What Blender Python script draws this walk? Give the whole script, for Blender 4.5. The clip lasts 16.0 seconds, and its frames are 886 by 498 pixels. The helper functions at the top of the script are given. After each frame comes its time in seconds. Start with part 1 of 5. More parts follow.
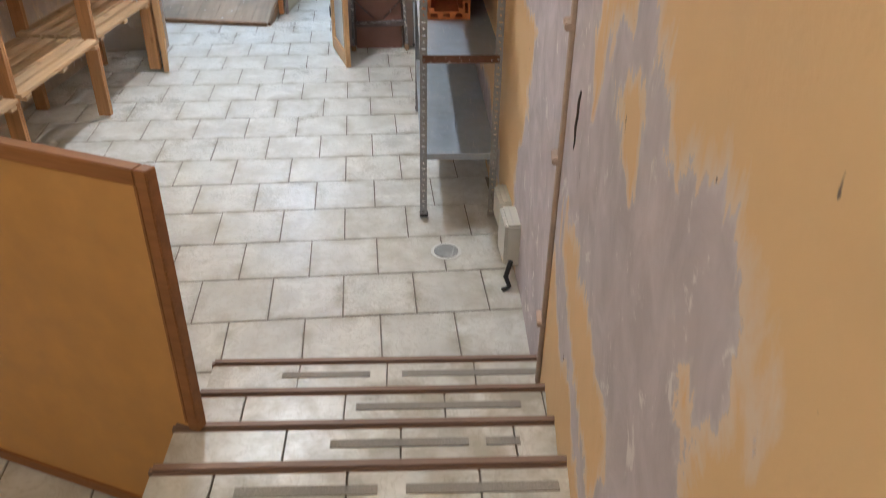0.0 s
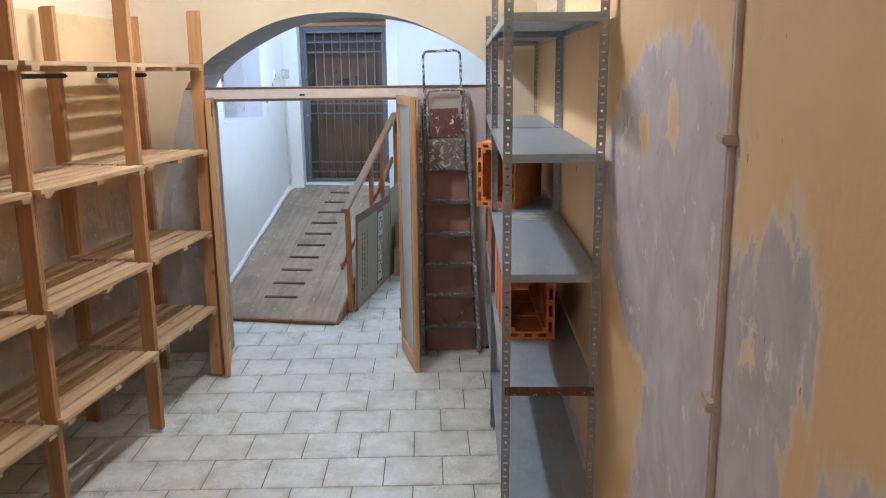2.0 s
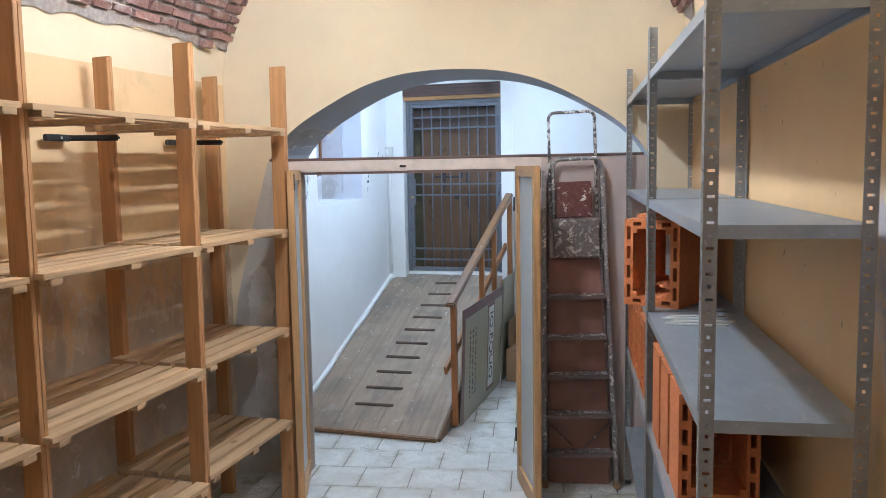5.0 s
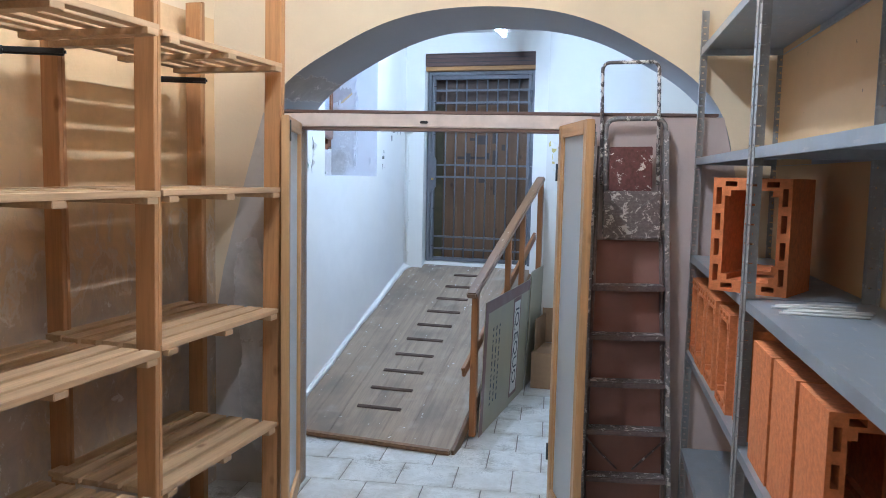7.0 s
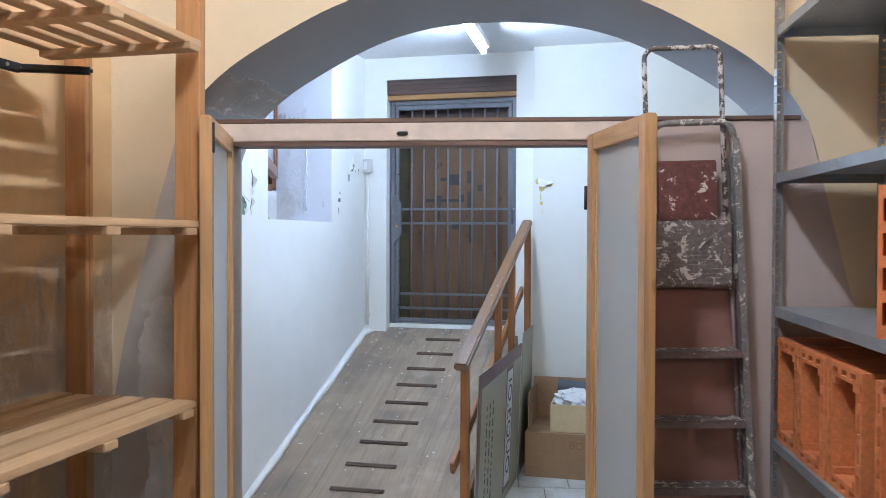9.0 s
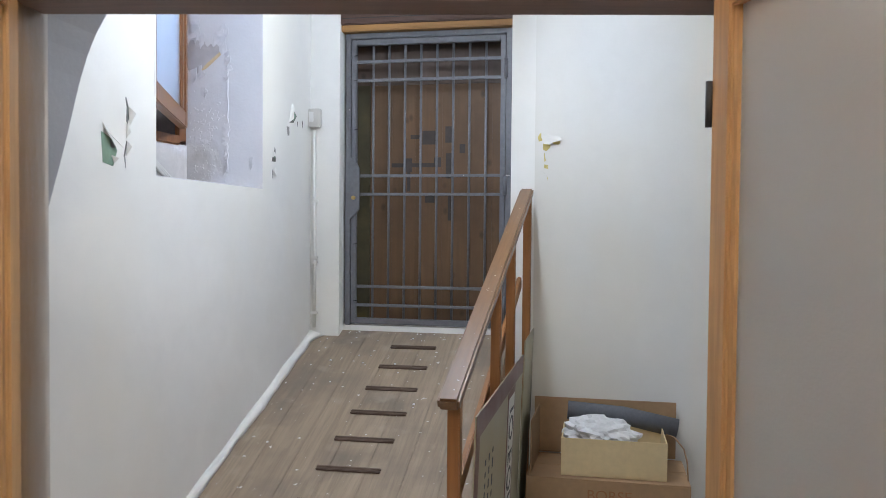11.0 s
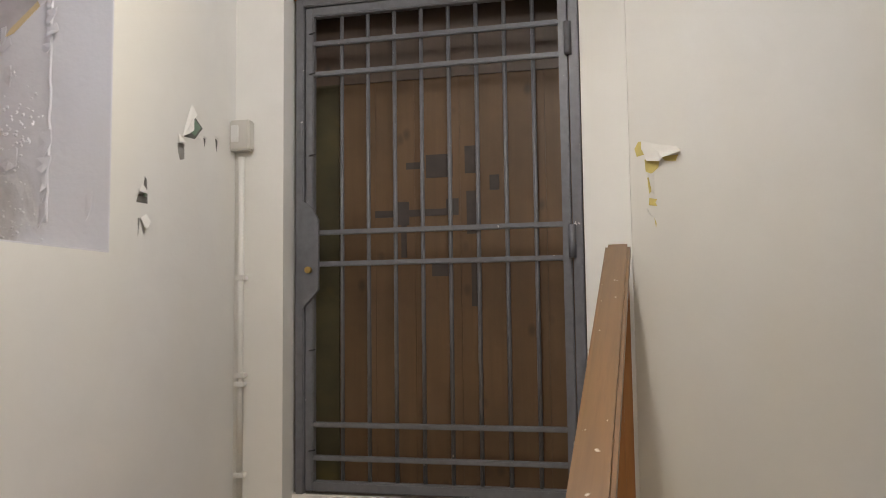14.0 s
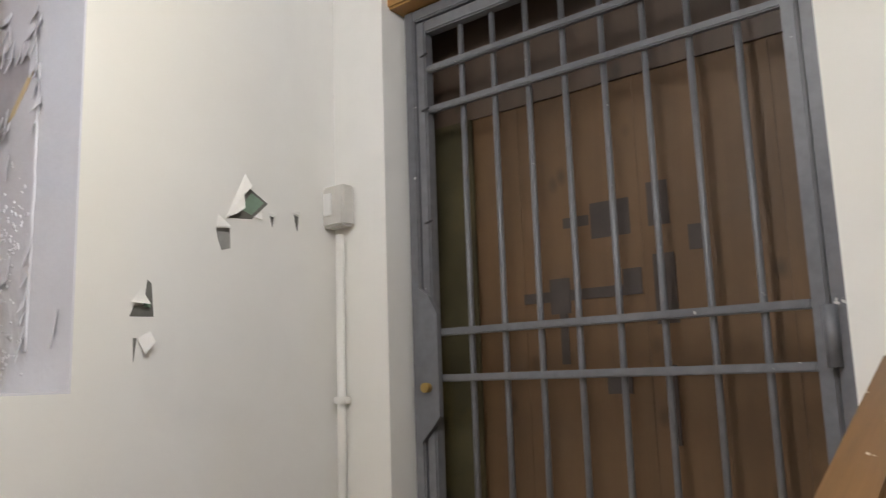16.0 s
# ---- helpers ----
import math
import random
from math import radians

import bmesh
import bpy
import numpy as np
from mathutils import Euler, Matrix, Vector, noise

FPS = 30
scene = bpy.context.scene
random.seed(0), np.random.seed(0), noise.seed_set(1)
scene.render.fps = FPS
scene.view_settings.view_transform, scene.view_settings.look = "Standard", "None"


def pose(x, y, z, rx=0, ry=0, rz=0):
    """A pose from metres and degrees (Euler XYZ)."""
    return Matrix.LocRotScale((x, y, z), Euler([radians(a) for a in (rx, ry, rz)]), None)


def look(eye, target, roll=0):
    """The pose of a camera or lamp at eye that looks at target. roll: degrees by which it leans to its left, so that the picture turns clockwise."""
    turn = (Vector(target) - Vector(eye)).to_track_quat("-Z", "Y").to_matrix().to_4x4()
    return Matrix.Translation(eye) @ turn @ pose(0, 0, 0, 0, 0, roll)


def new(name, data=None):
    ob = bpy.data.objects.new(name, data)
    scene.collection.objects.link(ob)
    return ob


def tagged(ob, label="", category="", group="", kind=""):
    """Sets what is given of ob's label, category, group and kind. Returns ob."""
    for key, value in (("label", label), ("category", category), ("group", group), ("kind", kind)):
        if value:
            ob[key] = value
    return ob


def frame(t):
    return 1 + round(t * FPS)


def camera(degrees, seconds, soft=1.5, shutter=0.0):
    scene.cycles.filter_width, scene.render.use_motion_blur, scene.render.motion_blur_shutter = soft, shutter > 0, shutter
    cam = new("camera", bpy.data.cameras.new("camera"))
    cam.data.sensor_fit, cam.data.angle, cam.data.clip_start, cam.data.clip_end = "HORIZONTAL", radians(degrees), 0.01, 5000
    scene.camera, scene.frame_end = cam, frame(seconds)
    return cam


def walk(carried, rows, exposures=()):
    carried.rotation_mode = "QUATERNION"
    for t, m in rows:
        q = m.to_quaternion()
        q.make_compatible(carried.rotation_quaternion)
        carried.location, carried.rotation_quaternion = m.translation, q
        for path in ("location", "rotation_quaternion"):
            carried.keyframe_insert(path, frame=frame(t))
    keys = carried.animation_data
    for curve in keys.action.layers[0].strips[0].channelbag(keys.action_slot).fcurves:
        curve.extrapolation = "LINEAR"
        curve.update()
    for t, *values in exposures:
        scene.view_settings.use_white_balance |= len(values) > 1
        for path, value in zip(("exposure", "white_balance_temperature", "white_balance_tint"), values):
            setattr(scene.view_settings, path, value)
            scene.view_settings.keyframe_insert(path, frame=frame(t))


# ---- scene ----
cam = camera(58.8, 16.0, soft=0.72, shutter=0.25)
# seconds, stops, kelvin, tint
EXPOSURES = [(0, 0.68, 5400, 7), (1.0, 0.55, 5300, 7), (2.0, 0.15, 5250, 7), (5.0, 0.13, 5150, 7), (7.3, 0.16, 5000, 8), (8.5, 0.2, 5200, 9), (9.6, 0.14, 5350, 9), (12.0, -0.18, 6900, 15), (12.5, -0.22, 7150, 16), (13.0, -0.55, 7600, 17), (14.5, -0.49, 8100, 16), (16.0, -0.40, 7600, 15)]
PATH = [
    (0, (0.398, 0.365, 2.132), (0.293, 2.057, 1.07), 0.9),
    (0.3, (0.389, 0.435, 2.16), (0.236, 2.211, 1.252), 0.9),
    (0.5, (0.365, 0.483, 2.187), (0.164, 2.294, 1.362), -0.1),
    (1, (0.302, 0.636, 2.215), (0.038, 2.521, 1.601), -2.5),
    (1.5, (0.259, 0.765, 2.222), (-0.012, 2.677, 1.703), -1.8),
    (2, (0.263, 0.931, 2.215), (-0.025, 2.861, 1.776), -0.6),
    (2.5, (0.256, 1.099, 2.216), (-0.121, 3.035, 1.885), -1.2),
    (3, (0.21, 1.283, 2.199), (-0.209, 3.217, 1.911), -2.0),
    (3.5, (0.198, 1.473, 2.175), (-0.232, 3.41, 1.925), -0.5),
    (4, (0.132, 1.657, 2.144), (-0.309, 3.597, 1.938), -0.4),
    (4.5, (0.048, 1.834, 2.095), (-0.461, 3.758, 1.892), -1.4),
    (5, (-0.032, 2.026, 2.047), (-0.589, 3.935, 1.84), -1.0),
    (7.5, (-0.438, 3.018, 1.746), (-1.031, 4.92, 1.572), 1.4),
    (8, (-0.586, 3.248, 1.714), (-1.105, 5.176, 1.594), -0.4),
    (8.5, (-0.686, 3.549, 1.666), (-1.154, 5.493, 1.616), -0.1),
    (9, (-0.803, 3.867, 1.662), (-1.277, 5.81, 1.627), 0.2),
    (9.5, (-0.962, 4.197, 1.66), (-1.349, 6.158, 1.618), 0.7),
    (12, (-1.364, 6.027, 1.513), (-1.742, 7.99, 1.453), 0.3),
    (12.5, (-1.466, 6.357, 1.524), (-1.877, 8.314, 1.563), -1.6),
    (13, (-1.472, 6.663, 1.589), (-1.981, 8.579, 1.857), -2.7),
    (13.5, (-1.496, 6.958, 1.539), (-2.017, 8.878, 1.744), -1.2),
    (14, (-1.574, 7.317, 1.586), (-2.019, 9.26, 1.742), -0.7),
    (14.5, (-1.507, 7.632, 1.672), (-1.969, 9.569, 1.862), -1.1),
    (15, (-1.457, 7.883, 1.711), (-2.257, 9.699, 1.951), -0.1),
    (15.5, (-1.449, 8.182, 1.735), (-2.364, 9.942, 1.991), -2.9),
    (16, (-1.389, 8.433, 1.763), (-2.63, 9.969, 2.081), -1.9),
]
walk(cam, [(t, look(e, g, r)) for t, e, g, r in PATH], EXPOSURES)

# ---- light and exposure ----
world = bpy.data.worlds.new("world")
scene.world = world
world.use_nodes = True
world.node_tree.nodes["Background"].inputs[0].default_value = (0.6, 0.7, 0.9, 1)
world.node_tree.nodes["Background"].inputs[1].default_value = 0.35


def lamp(name, kind, m, energy, colour, size=0.05, size_y=None):
    d = bpy.data.lights.new(name, kind)
    d.energy, d.color = energy, colour
    if kind == "AREA":
        d.shape, d.size, d.size_y = "RECTANGLE", size, size_y or size
    else:
        d.shadow_soft_size = size
    ob = new(name, d)
    ob.matrix_world = m
    return ob


lamp("landing_lamp", "POINT", pose(-0.9, -0.2, 3.3), 28, (1.0, 0.955, 0.88), 0.12)

# ---- materials ----
def nodes_of(name):
    m = bpy.data.materials.new(name)
    m.use_nodes = True
    nt = m.node_tree
    return m, nt, nt.nodes["Principled BSDF"]


class G:
    """Small builder of node graphs."""

    def __init__(self, name):
        self.m, self.nt, self.out = nodes_of(name)
        self.co = self.nt.nodes.new("ShaderNodeTexCoord")

    def node(self, kind, **kw):
        n = self.nt.nodes.new(kind)
        for k, v in kw.items():
            if k == "operation":
                n.operation = v
            elif k == "blend_type":
                n.blend_type = v
        return n

    def link(self, a, b):
        self.nt.links.new(a, b)

    def put(self, sock, v):
        if isinstance(v, bpy.types.NodeSocket):
            self.link(v, sock)
        else:
            sock.default_value = v

    def place(self, scale=(1, 1, 1), world=False, loc=(0, 0, 0)):
        n = self.node("ShaderNodeMapping")
        if world:
            g = self.node("ShaderNodeNewGeometry")
            self.link(g.outputs["Position"], n.inputs["Vector"])
        else:
            self.link(self.co.outputs["Object"], n.inputs["Vector"])
        n.inputs["Scale"].default_value = scale
        n.inputs["Location"].default_value = loc
        return n.outputs[0]

    def noise(self, vec, scale, detail=4, rough=0.55, dist=0.0):
        n = self.node("ShaderNodeTexNoise")
        self.link(vec, n.inputs["Vector"])
        n.inputs["Scale"].default_value = scale
        n.inputs["Detail"].default_value = detail
        n.inputs["Roughness"].default_value = rough
        n.inputs["Distortion"].default_value = dist
        return n.outputs["Fac"]

    def ramp(self, fac, a, b, ca=0.0, cb=1.0):
        n = self.node("ShaderNodeMapRange")
        n.clamp = True
        self.put(n.inputs["Value"], fac)
        n.inputs["From Min"].default_value, n.inputs["From Max"].default_value = a, b
        n.inputs["To Min"].default_value, n.inputs["To Max"].default_value = ca, cb
        return n.outputs[0]

    def mix(self, fac, a, b, blend="MIX"):
        n = self.node("ShaderNodeMix")
        n.data_type, n.blend_type = "RGBA", blend
        self.put(n.inputs["Factor"], fac)
        self.put(n.inputs[6], a if isinstance(a, bpy.types.NodeSocket) else (*a, 1))
        self.put(n.inputs[7], b if isinstance(b, bpy.types.NodeSocket) else (*b, 1))
        return n.outputs[2]

    def math(self, op, a, b=0.0):
        n = self.node("ShaderNodeMath", operation=op)
        self.put(n.inputs[0], a)
        self.put(n.inputs[1], b)
        return n.outputs[0]

    def bump(self, height, strength=0.3, dist=0.01):
        n = self.node("ShaderNodeBump")
        self.link(height, n.inputs["Height"])
        n.inputs["Strength"].default_value, n.inputs["Distance"].default_value = strength, dist
        self.link(n.outputs[0], self.out.inputs["Normal"])

    def rand(self):
        return self.node("ShaderNodeObjectInfo").outputs["Random"]

    def done(self, colour, rough=0.5, metal=0.0):
        self.put(self.out.inputs["Base Color"], colour if isinstance(colour, bpy.types.NodeSocket) else (*colour, 1))
        self.put(self.out.inputs["Roughness"], rough)
        self.put(self.out.inputs["Metallic"], metal)
        return self.m


def shade(c, k):
    return tuple(min(1, v * k) for v in c)


def plain(name, c, rough=0.6, metal=0.0, grain=30, var=0.18, bump=0.15, big=3):
    g = G(name)
    v = g.place()
    a, b = g.noise(v, grain), g.noise(v, big, 3)
    col = g.mix(g.ramp(a, 0.3, 0.7), shade(c, 1 - var), shade(c, 1 + var))
    col = g.mix(g.ramp(b, 0.35, 0.7, 0, 0.5), col, shade(c, 1 - 1.6 * var))
    g.bump(a, bump, 0.004)
    r = g.ramp(a, 0.3, 0.7, max(0, rough - 0.08), min(1, rough + 0.08))
    return g.done(col, r, metal)


def timber(name, c, axis=2, rough=0.6, knots=True):
    """Sawn softwood with the grain along one axis."""
    g = G(name)
    s = [9, 9, 9]
    s[axis] = 0.55
    v = g.place(tuple(s))
    info = g.node("ShaderNodeObjectInfo")
    off = g.node("ShaderNodeVectorMath")
    off.operation = "ADD"
    g.link(v, off.inputs[0])
    rr = g.math("MULTIPLY", info.outputs["Random"], 37.0)
    cmb = g.node("ShaderNodeCombineXYZ")
    for i in range(3):
        g.link(rr, cmb.inputs[i])
    g.link(cmb.outputs[0], off.inputs[1])
    v = off.outputs[0]
    a = g.noise(v, 2.2, 6, 0.6, 0.8)
    b = g.noise(v, 9.0, 4, 0.6)
    col = g.mix(g.ramp(a, 0.32, 0.68), shade(c, 0.78), shade(c, 1.15))
    col = g.mix(g.ramp(b, 0.48, 0.72, 0, 0.5), col, shade(c, 0.58))
    col = g.mix(g.math("MULTIPLY", info.outputs["Random"], 0.35), col, shade(c, 0.7))
    if knots:
        k = [7, 7, 7]
        k[axis] = 3.4
        kv = g.place(tuple(k))
        vo = g.node("ShaderNodeTexVoronoi")
        g.link(kv, vo.inputs["Vector"])
        vo.inputs["Scale"].default_value = 0.9
        col = g.mix(g.ramp(vo.outputs["Distance"], 0.05, 0.12, 0.8, 0), col, shade((c[0], c[1] * 0.75, c[2] * 0.55), 0.4))
    g.bump(b, 0.2, 0.003)
    return g.done(col, rough)


def wall_paint(name, paint, under, patches, lime=(0.72, 0.68, 0.66), soft=0.025, dirt=0.0, rough=0.75, chips=False, rag=1.7, relief=0.45, warm=None):
    """Painted plaster, peeled off in patches; a patch is (y, z, ry, rz) in the wall's plane, or x for y in a cross wall."""
    g = G(name)
    v = g.place(world=True)
    fine, mid, big = g.noise(v, 60, 5), g.noise(v, 5.5, 6, 0.62, 0.6), g.noise(v, 0.9, 4)
    col = g.mix(g.ramp(big, 0.3, 0.7), shade(paint, 0.93), shade(paint, 1.05))
    col = g.mix(g.ramp(mid, 0.35, 0.75, 0, 0.25), col, shade(paint, 0.82))
    bare = None
    if patches:
        sep = g.node("ShaderNodeSeparateXYZ")
        g.link(v, sep.inputs[0])
        field = None
        for axis, cy, cz, ry, rz in patches:
            dy = g.math("DIVIDE", g.math("SUBTRACT", sep.outputs[axis], cy), ry)
            dz = g.math("DIVIDE", g.math("SUBTRACT", sep.outputs[2], cz), rz)
            q = g.math("SUBTRACT", 1.0, g.math("SQRT", g.math("ADD", g.math("MULTIPLY", dy, dy), g.math("MULTIPLY", dz, dz))))
            q = g.math("MULTIPLY", q, 1.7 * min(abs(ry), rz) if rag < 1 else 1.0)
            if ry < 0:
                field = g.math("MINIMUM", field, g.math("MULTIPLY", q, -1.0))
            else:
                field = q if field is None else g.math("MAXIMUM", field, q)
        st = g.noise(g.place((1.5, 1.5, 1.0), world=True), 3.2, 7, 0.62, 0.8)
        f = g.math("ADD", field, g.math("MULTIPLY", g.math("SUBTRACT", st, 0.5), rag))
        f = g.math("ADD", f, g.math("MULTIPLY", g.math("SUBTRACT", g.noise(g.place((1, 1, 0.5), world=True), 17, 5, 0.65, 0.4), 0.5), 0.34 * rag))
        bare = g.ramp(f, -soft + 0.025, soft)
        edge = g.math("SUBTRACT", g.ramp(f, -0.07, 0.0), g.ramp(f, 0.0, 0.05))
        ucol = g.mix(g.ramp(mid, 0.35, 0.7), shade(under, 0.85), shade(under, 1.15))
        ucol = g.mix(g.ramp(g.noise(v, 9, 6, 0.7, 0.5), 0.6, 0.66), ucol, lime)
        col = g.mix(bare, col, ucol)
        col = g.mix(g.math("MULTIPLY", g.math("MAXIMUM", edge, 0.0), 0.5), col, lime)
    if warm:
        col = g.mix(g.ramp(g.noise(g.place((0.8, 0.8, 0.25), world=True), 1.3, 3), 0.45, 0.7, 0, 0.8), col, warm)
    if chips:
        ch = g.noise(g.place((1, 1, 0.45), world=True), 30, 3, 0.5)
        col = g.mix(g.math("MULTIPLY", g.ramp(ch, 0.735, 0.75), g.ramp(big, 0.42, 0.5)), col, (0.16, 0.12, 0.10))
    if dirt:
        col = g.mix(g.ramp(g.noise(v, 2.4, 6, 0.7), 0.5, 0.72, 0, dirt), col, shade(paint, 0.5))
    h = g.math("ADD", g.math("MULTIPLY", fine, 0.25), g.math("MULTIPLY", mid, 0.6))
    if bare is not None:
        h = g.math("SUBTRACT", h, g.math("MULTIPLY", bare, 0.8))
    g.bump(h, relief, 0.008)
    return g.done(col, rough)


OCHRE, MAUVE = (0.74, 0.53, 0.285), (0.54, 0.48, 0.50)
M = {}
M["right_wall"] = wall_paint("ochre_paint_peeling", (0.73, 0.497, 0.25), MAUVE, [
    (1, 1.62, 1.22, 0.62, 0.52), (1, 1.13, 1.62, 0.17, 0.14), (1, 1.60, 1.78, 0.12, 0.16), (1, 2.24, 1.75, 0.17, 0.24), (1, 2.25, 1.20, 0.55, 0.52), (1, 3.30, 1.75, 0.86, 0.57), (1, 2.78, 1.55, 0.28, 0.55),
    (1, 3.05, 0.95, 0.5, 0.55), (1, 3.2, 0.4, 0.5, 0.6), (1, 5.0, 0.25, 0.7, 0.25),
    (1, 2.10, 1.58, -0.08, 0.13), (1, 1.67, 1.60, -0.13, 0.07), (1, 1.85, 0.95, -0.5, 0.13), (1, 3.28, 2.08, -0.045, 0.05), (1, 3.62, 2.02, -0.04, 0.05), (1, 3.95, 1.95, -0.08, 0.06), (1, 3.98, 1.62, -0.06, 0.05), (1, 2.53, 1.97, -0.09, 0.17), (1, 1.94, 1.86, -0.08, 0.12), (1, 1.47, 1.86, -0.05, 0.13)],
    chips=True, rag=0.55, soft=0.016)
M["ochre"] = wall_paint("ochre_paint", (0.78, 0.645, 0.445), MAUVE, [])
M["left_wall"] = wall_paint("ochre_paint_damp", (0.74, 0.52, 0.28), (0.48, 0.385, 0.30), [
    (1, 5.9, 0.2, 0.8, 0.38), (1, 4.3, 0.15, 0.8, 0.32), (1, 6.5, 0.8, 0.2, 0.4), (0, -2.7, 0.8, 0.22, 0.7), (0, -2.6, 0.2, 0.4, 0.4)], lime=(0.7, 0.66, 0.6), soft=0.3, dirt=0.4)
M["white"] = wall_paint("white_wall_paint", (0.80, 0.79, 0.76), (0.6, 0.58, 0.55), [], relief=0.2, warm=(0.79, 0.755, 0.665))
# a darker, warmer copy of the white, for the wall right of the gate
M["darker_white"] = wall_paint("darker_white_wall_paint", (0.70, 0.69, 0.66), (0.6, 0.58, 0.55), [], relief=0.2, warm=(0.71, 0.66, 0.555))
M["niche"] = wall_paint("flaking_white_plaster", (0.70, 0.69, 0.71), (0.55, 0.52, 0.50), [(0, -3.32, 1.86, 0.14, 0.12), (0, -3.3, 2.9, 0.1, 0.12)], lime=(0.78, 0.77, 0.75), soft=0.35, dirt=0.12)
M["mauve"] = wall_paint("mauve_plaster", (0.56, 0.46, 0.43), (0.6, 0.55, 0.5), [], dirt=0.2)
M["infill"] = wall_paint("grey_lime_plaster", (0.58, 0.54, 0.50), (0.72, 0.70, 0.68), [(0, -2.65, 1.1, 0.1, 0.3), (0, -2.6, 0.5, 0.12, 0.3)], dirt=0.5)
M["intrados"] = wall_paint("grey_arch_paint", (0.39, 0.40, 0.425), (0.4, 0.38, 0.36), [(0, -2.45, 2.25, 0.1, 0.08)])
M["ceiling"] = plain("white_ceiling_paint", (0.78, 0.78, 0.77), 0.8, grain=40, var=0.05)


def tile_material():
    g = G("pale_marbled_tile")
    v = g.place()
    info = g.node("ShaderNodeObjectInfo")
    off = g.node("ShaderNodeVectorMath")
    off.operation = "ADD"
    cmb = g.node("ShaderNodeCombineXYZ")
    for i, k in enumerate((53.0, 31.0, 17.0)):
        g.link(g.math("MULTIPLY", info.outputs["Random"], k), cmb.inputs[i])
    g.link(v, off.inputs[0])
    g.link(cmb.outputs[0], off.inputs[1])
    v = off.outputs[0]
    cloud, vein, grit = g.noise(v, 4.0, 6, 0.6, 1.2), g.noise(v, 7.5, 8, 0.62, 2.2), g.noise(v, 90, 3)
    base = (0.74, 0.735, 0.70)
    col = g.mix(g.ramp(cloud, 0.3, 0.72), shade(base, 0.76), shade(base, 1.08))
    col = g.mix(g.ramp(g.math("ABSOLUTE", g.math("SUBTRACT", vein, 0.5)), 0.0, 0.035, 0.5, 0.0), col, (0.46, 0.44, 0.39))
    col = g.mix(g.math("MULTIPLY", info.outputs["Random"], 0.30), col, (0.58, 0.56, 0.50))
    w = g.place(world=True)
    dirt = g.noise(w, 1.7, 7, 0.68)
    col = g.mix(g.ramp(dirt, 0.48, 0.72, 0, 0.62), col, (0.40, 0.36, 0.29))
    sep = g.node("ShaderNodeSeparateXYZ")
    g.link(g.place(), sep.inputs[0])
    rim = g.math("MAXIMUM", g.math("ABSOLUTE", sep.outputs[0]), g.math("ABSOLUTE", sep.outputs[1]))
    worn = g.math("MULTIPLY", g.ramp(rim, 0.105, 0.165), g.ramp(g.noise(w, 6.5, 5, 0.6), 0.42, 0.62, 0, 0.75))
    col = g.mix(worn, col, (0.36, 0.325, 0.25))
    g.bump(g.math("ADD", grit, cloud), 0.08, 0.004)
    r = g.ramp(g.math("ADD", g.math("MULTIPLY", dirt, 0.7), g.math("MULTIPLY", grit, 0.3)), 0.35, 0.65, 0.20, 0.48)
    return g.done(col, r)


M["tile"] = tile_material()
M["grout"] = plain("dark_grout", (0.25, 0.225, 0.19), 0.9, grain=80, var=0.3)
M["nosing"] = timber("brown_step_edge", (0.27, 0.175, 0.125), 0, 0.55, False)
M["strip"] = plain("grey_grip_strip", (0.34, 0.32, 0.29), 0.9, grain=200, bump=0.4)
M["pine"] = timber("pine_post", (0.50, 0.26, 0.105), 2)
M["slat"] = timber("sawn_slat", (0.57, 0.385, 0.215), 1)
M["door_pine"] = timber("door_pine", (0.56, 0.335, 0.15), 2, 0.45)
M["door_pine_x"] = timber("door_pine_rail", (0.56, 0.335, 0.15), 0, 0.45)
M["rail_wood"] = timber("worn_rail_wood", (0.20, 0.104, 0.043), 1, 0.36, False)
M["rail_post"] = timber("varnished_rail_post", (0.36, 0.155, 0.05), 2, 0.4)
M["ramp_wood"] = timber("dusty_ramp_board", (0.31, 0.235, 0.165), 1, 0.7, False)


def speckle(m, colour, scale, lo, wide=0.03, strength=1.0):
    """Adds drops, dust or stains to a finished material."""
    nt = m.node_tree
    out = nt.nodes["Principled BSDF"].inputs["Base Color"]
    src = out.links[0].from_socket
    geo, n, r, x = (nt.nodes.new(k) for k in ("ShaderNodeNewGeometry", "ShaderNodeTexNoise", "ShaderNodeMapRange", "ShaderNodeMix"))
    nt.links.new(geo.outputs["Position"], n.inputs["Vector"])
    n.inputs["Scale"].default_value, n.inputs["Detail"].default_value = scale, 6
    nt.links.new(n.outputs["Fac"], r.inputs["Value"])
    r.inputs["From Min"].default_value, r.inputs["From Max"].default_value, r.inputs["To Max"].default_value = lo, lo + wide, strength
    x.data_type = "RGBA"
    nt.links.new(r.outputs[0], x.inputs["Factor"])
    nt.links.new(src, x.inputs[6])
    x.inputs[7].default_value = (*colour, 1)
    nt.links.new(x.outputs[2], out)


speckle(M["ramp_wood"], (0.15, 0.12, 0.095), 3.1, 0.46, 0.25, 0.75)
speckle(M["ramp_wood"], (0.44, 0.38, 0.31), 5.5, 0.58, 0.2, 0.5)
speckle(M["ramp_wood"], (0.62, 0.60, 0.56), 26, 0.69)
speckle(M["rail_wood"], (0.66, 0.62, 0.56), 38, 0.70)
M["cleat"] = timber("dark_ramp_cleat", (0.13, 0.085, 0.06), 0, 0.7, False)
M["lintel"] = timber("dark_lintel_wood", (0.10, 0.055, 0.04), 0, 0.6, False)
M["lintel_edge"] = timber("ochre_lintel_edge", (0.40, 0.21, 0.07), 0, 0.6, False)
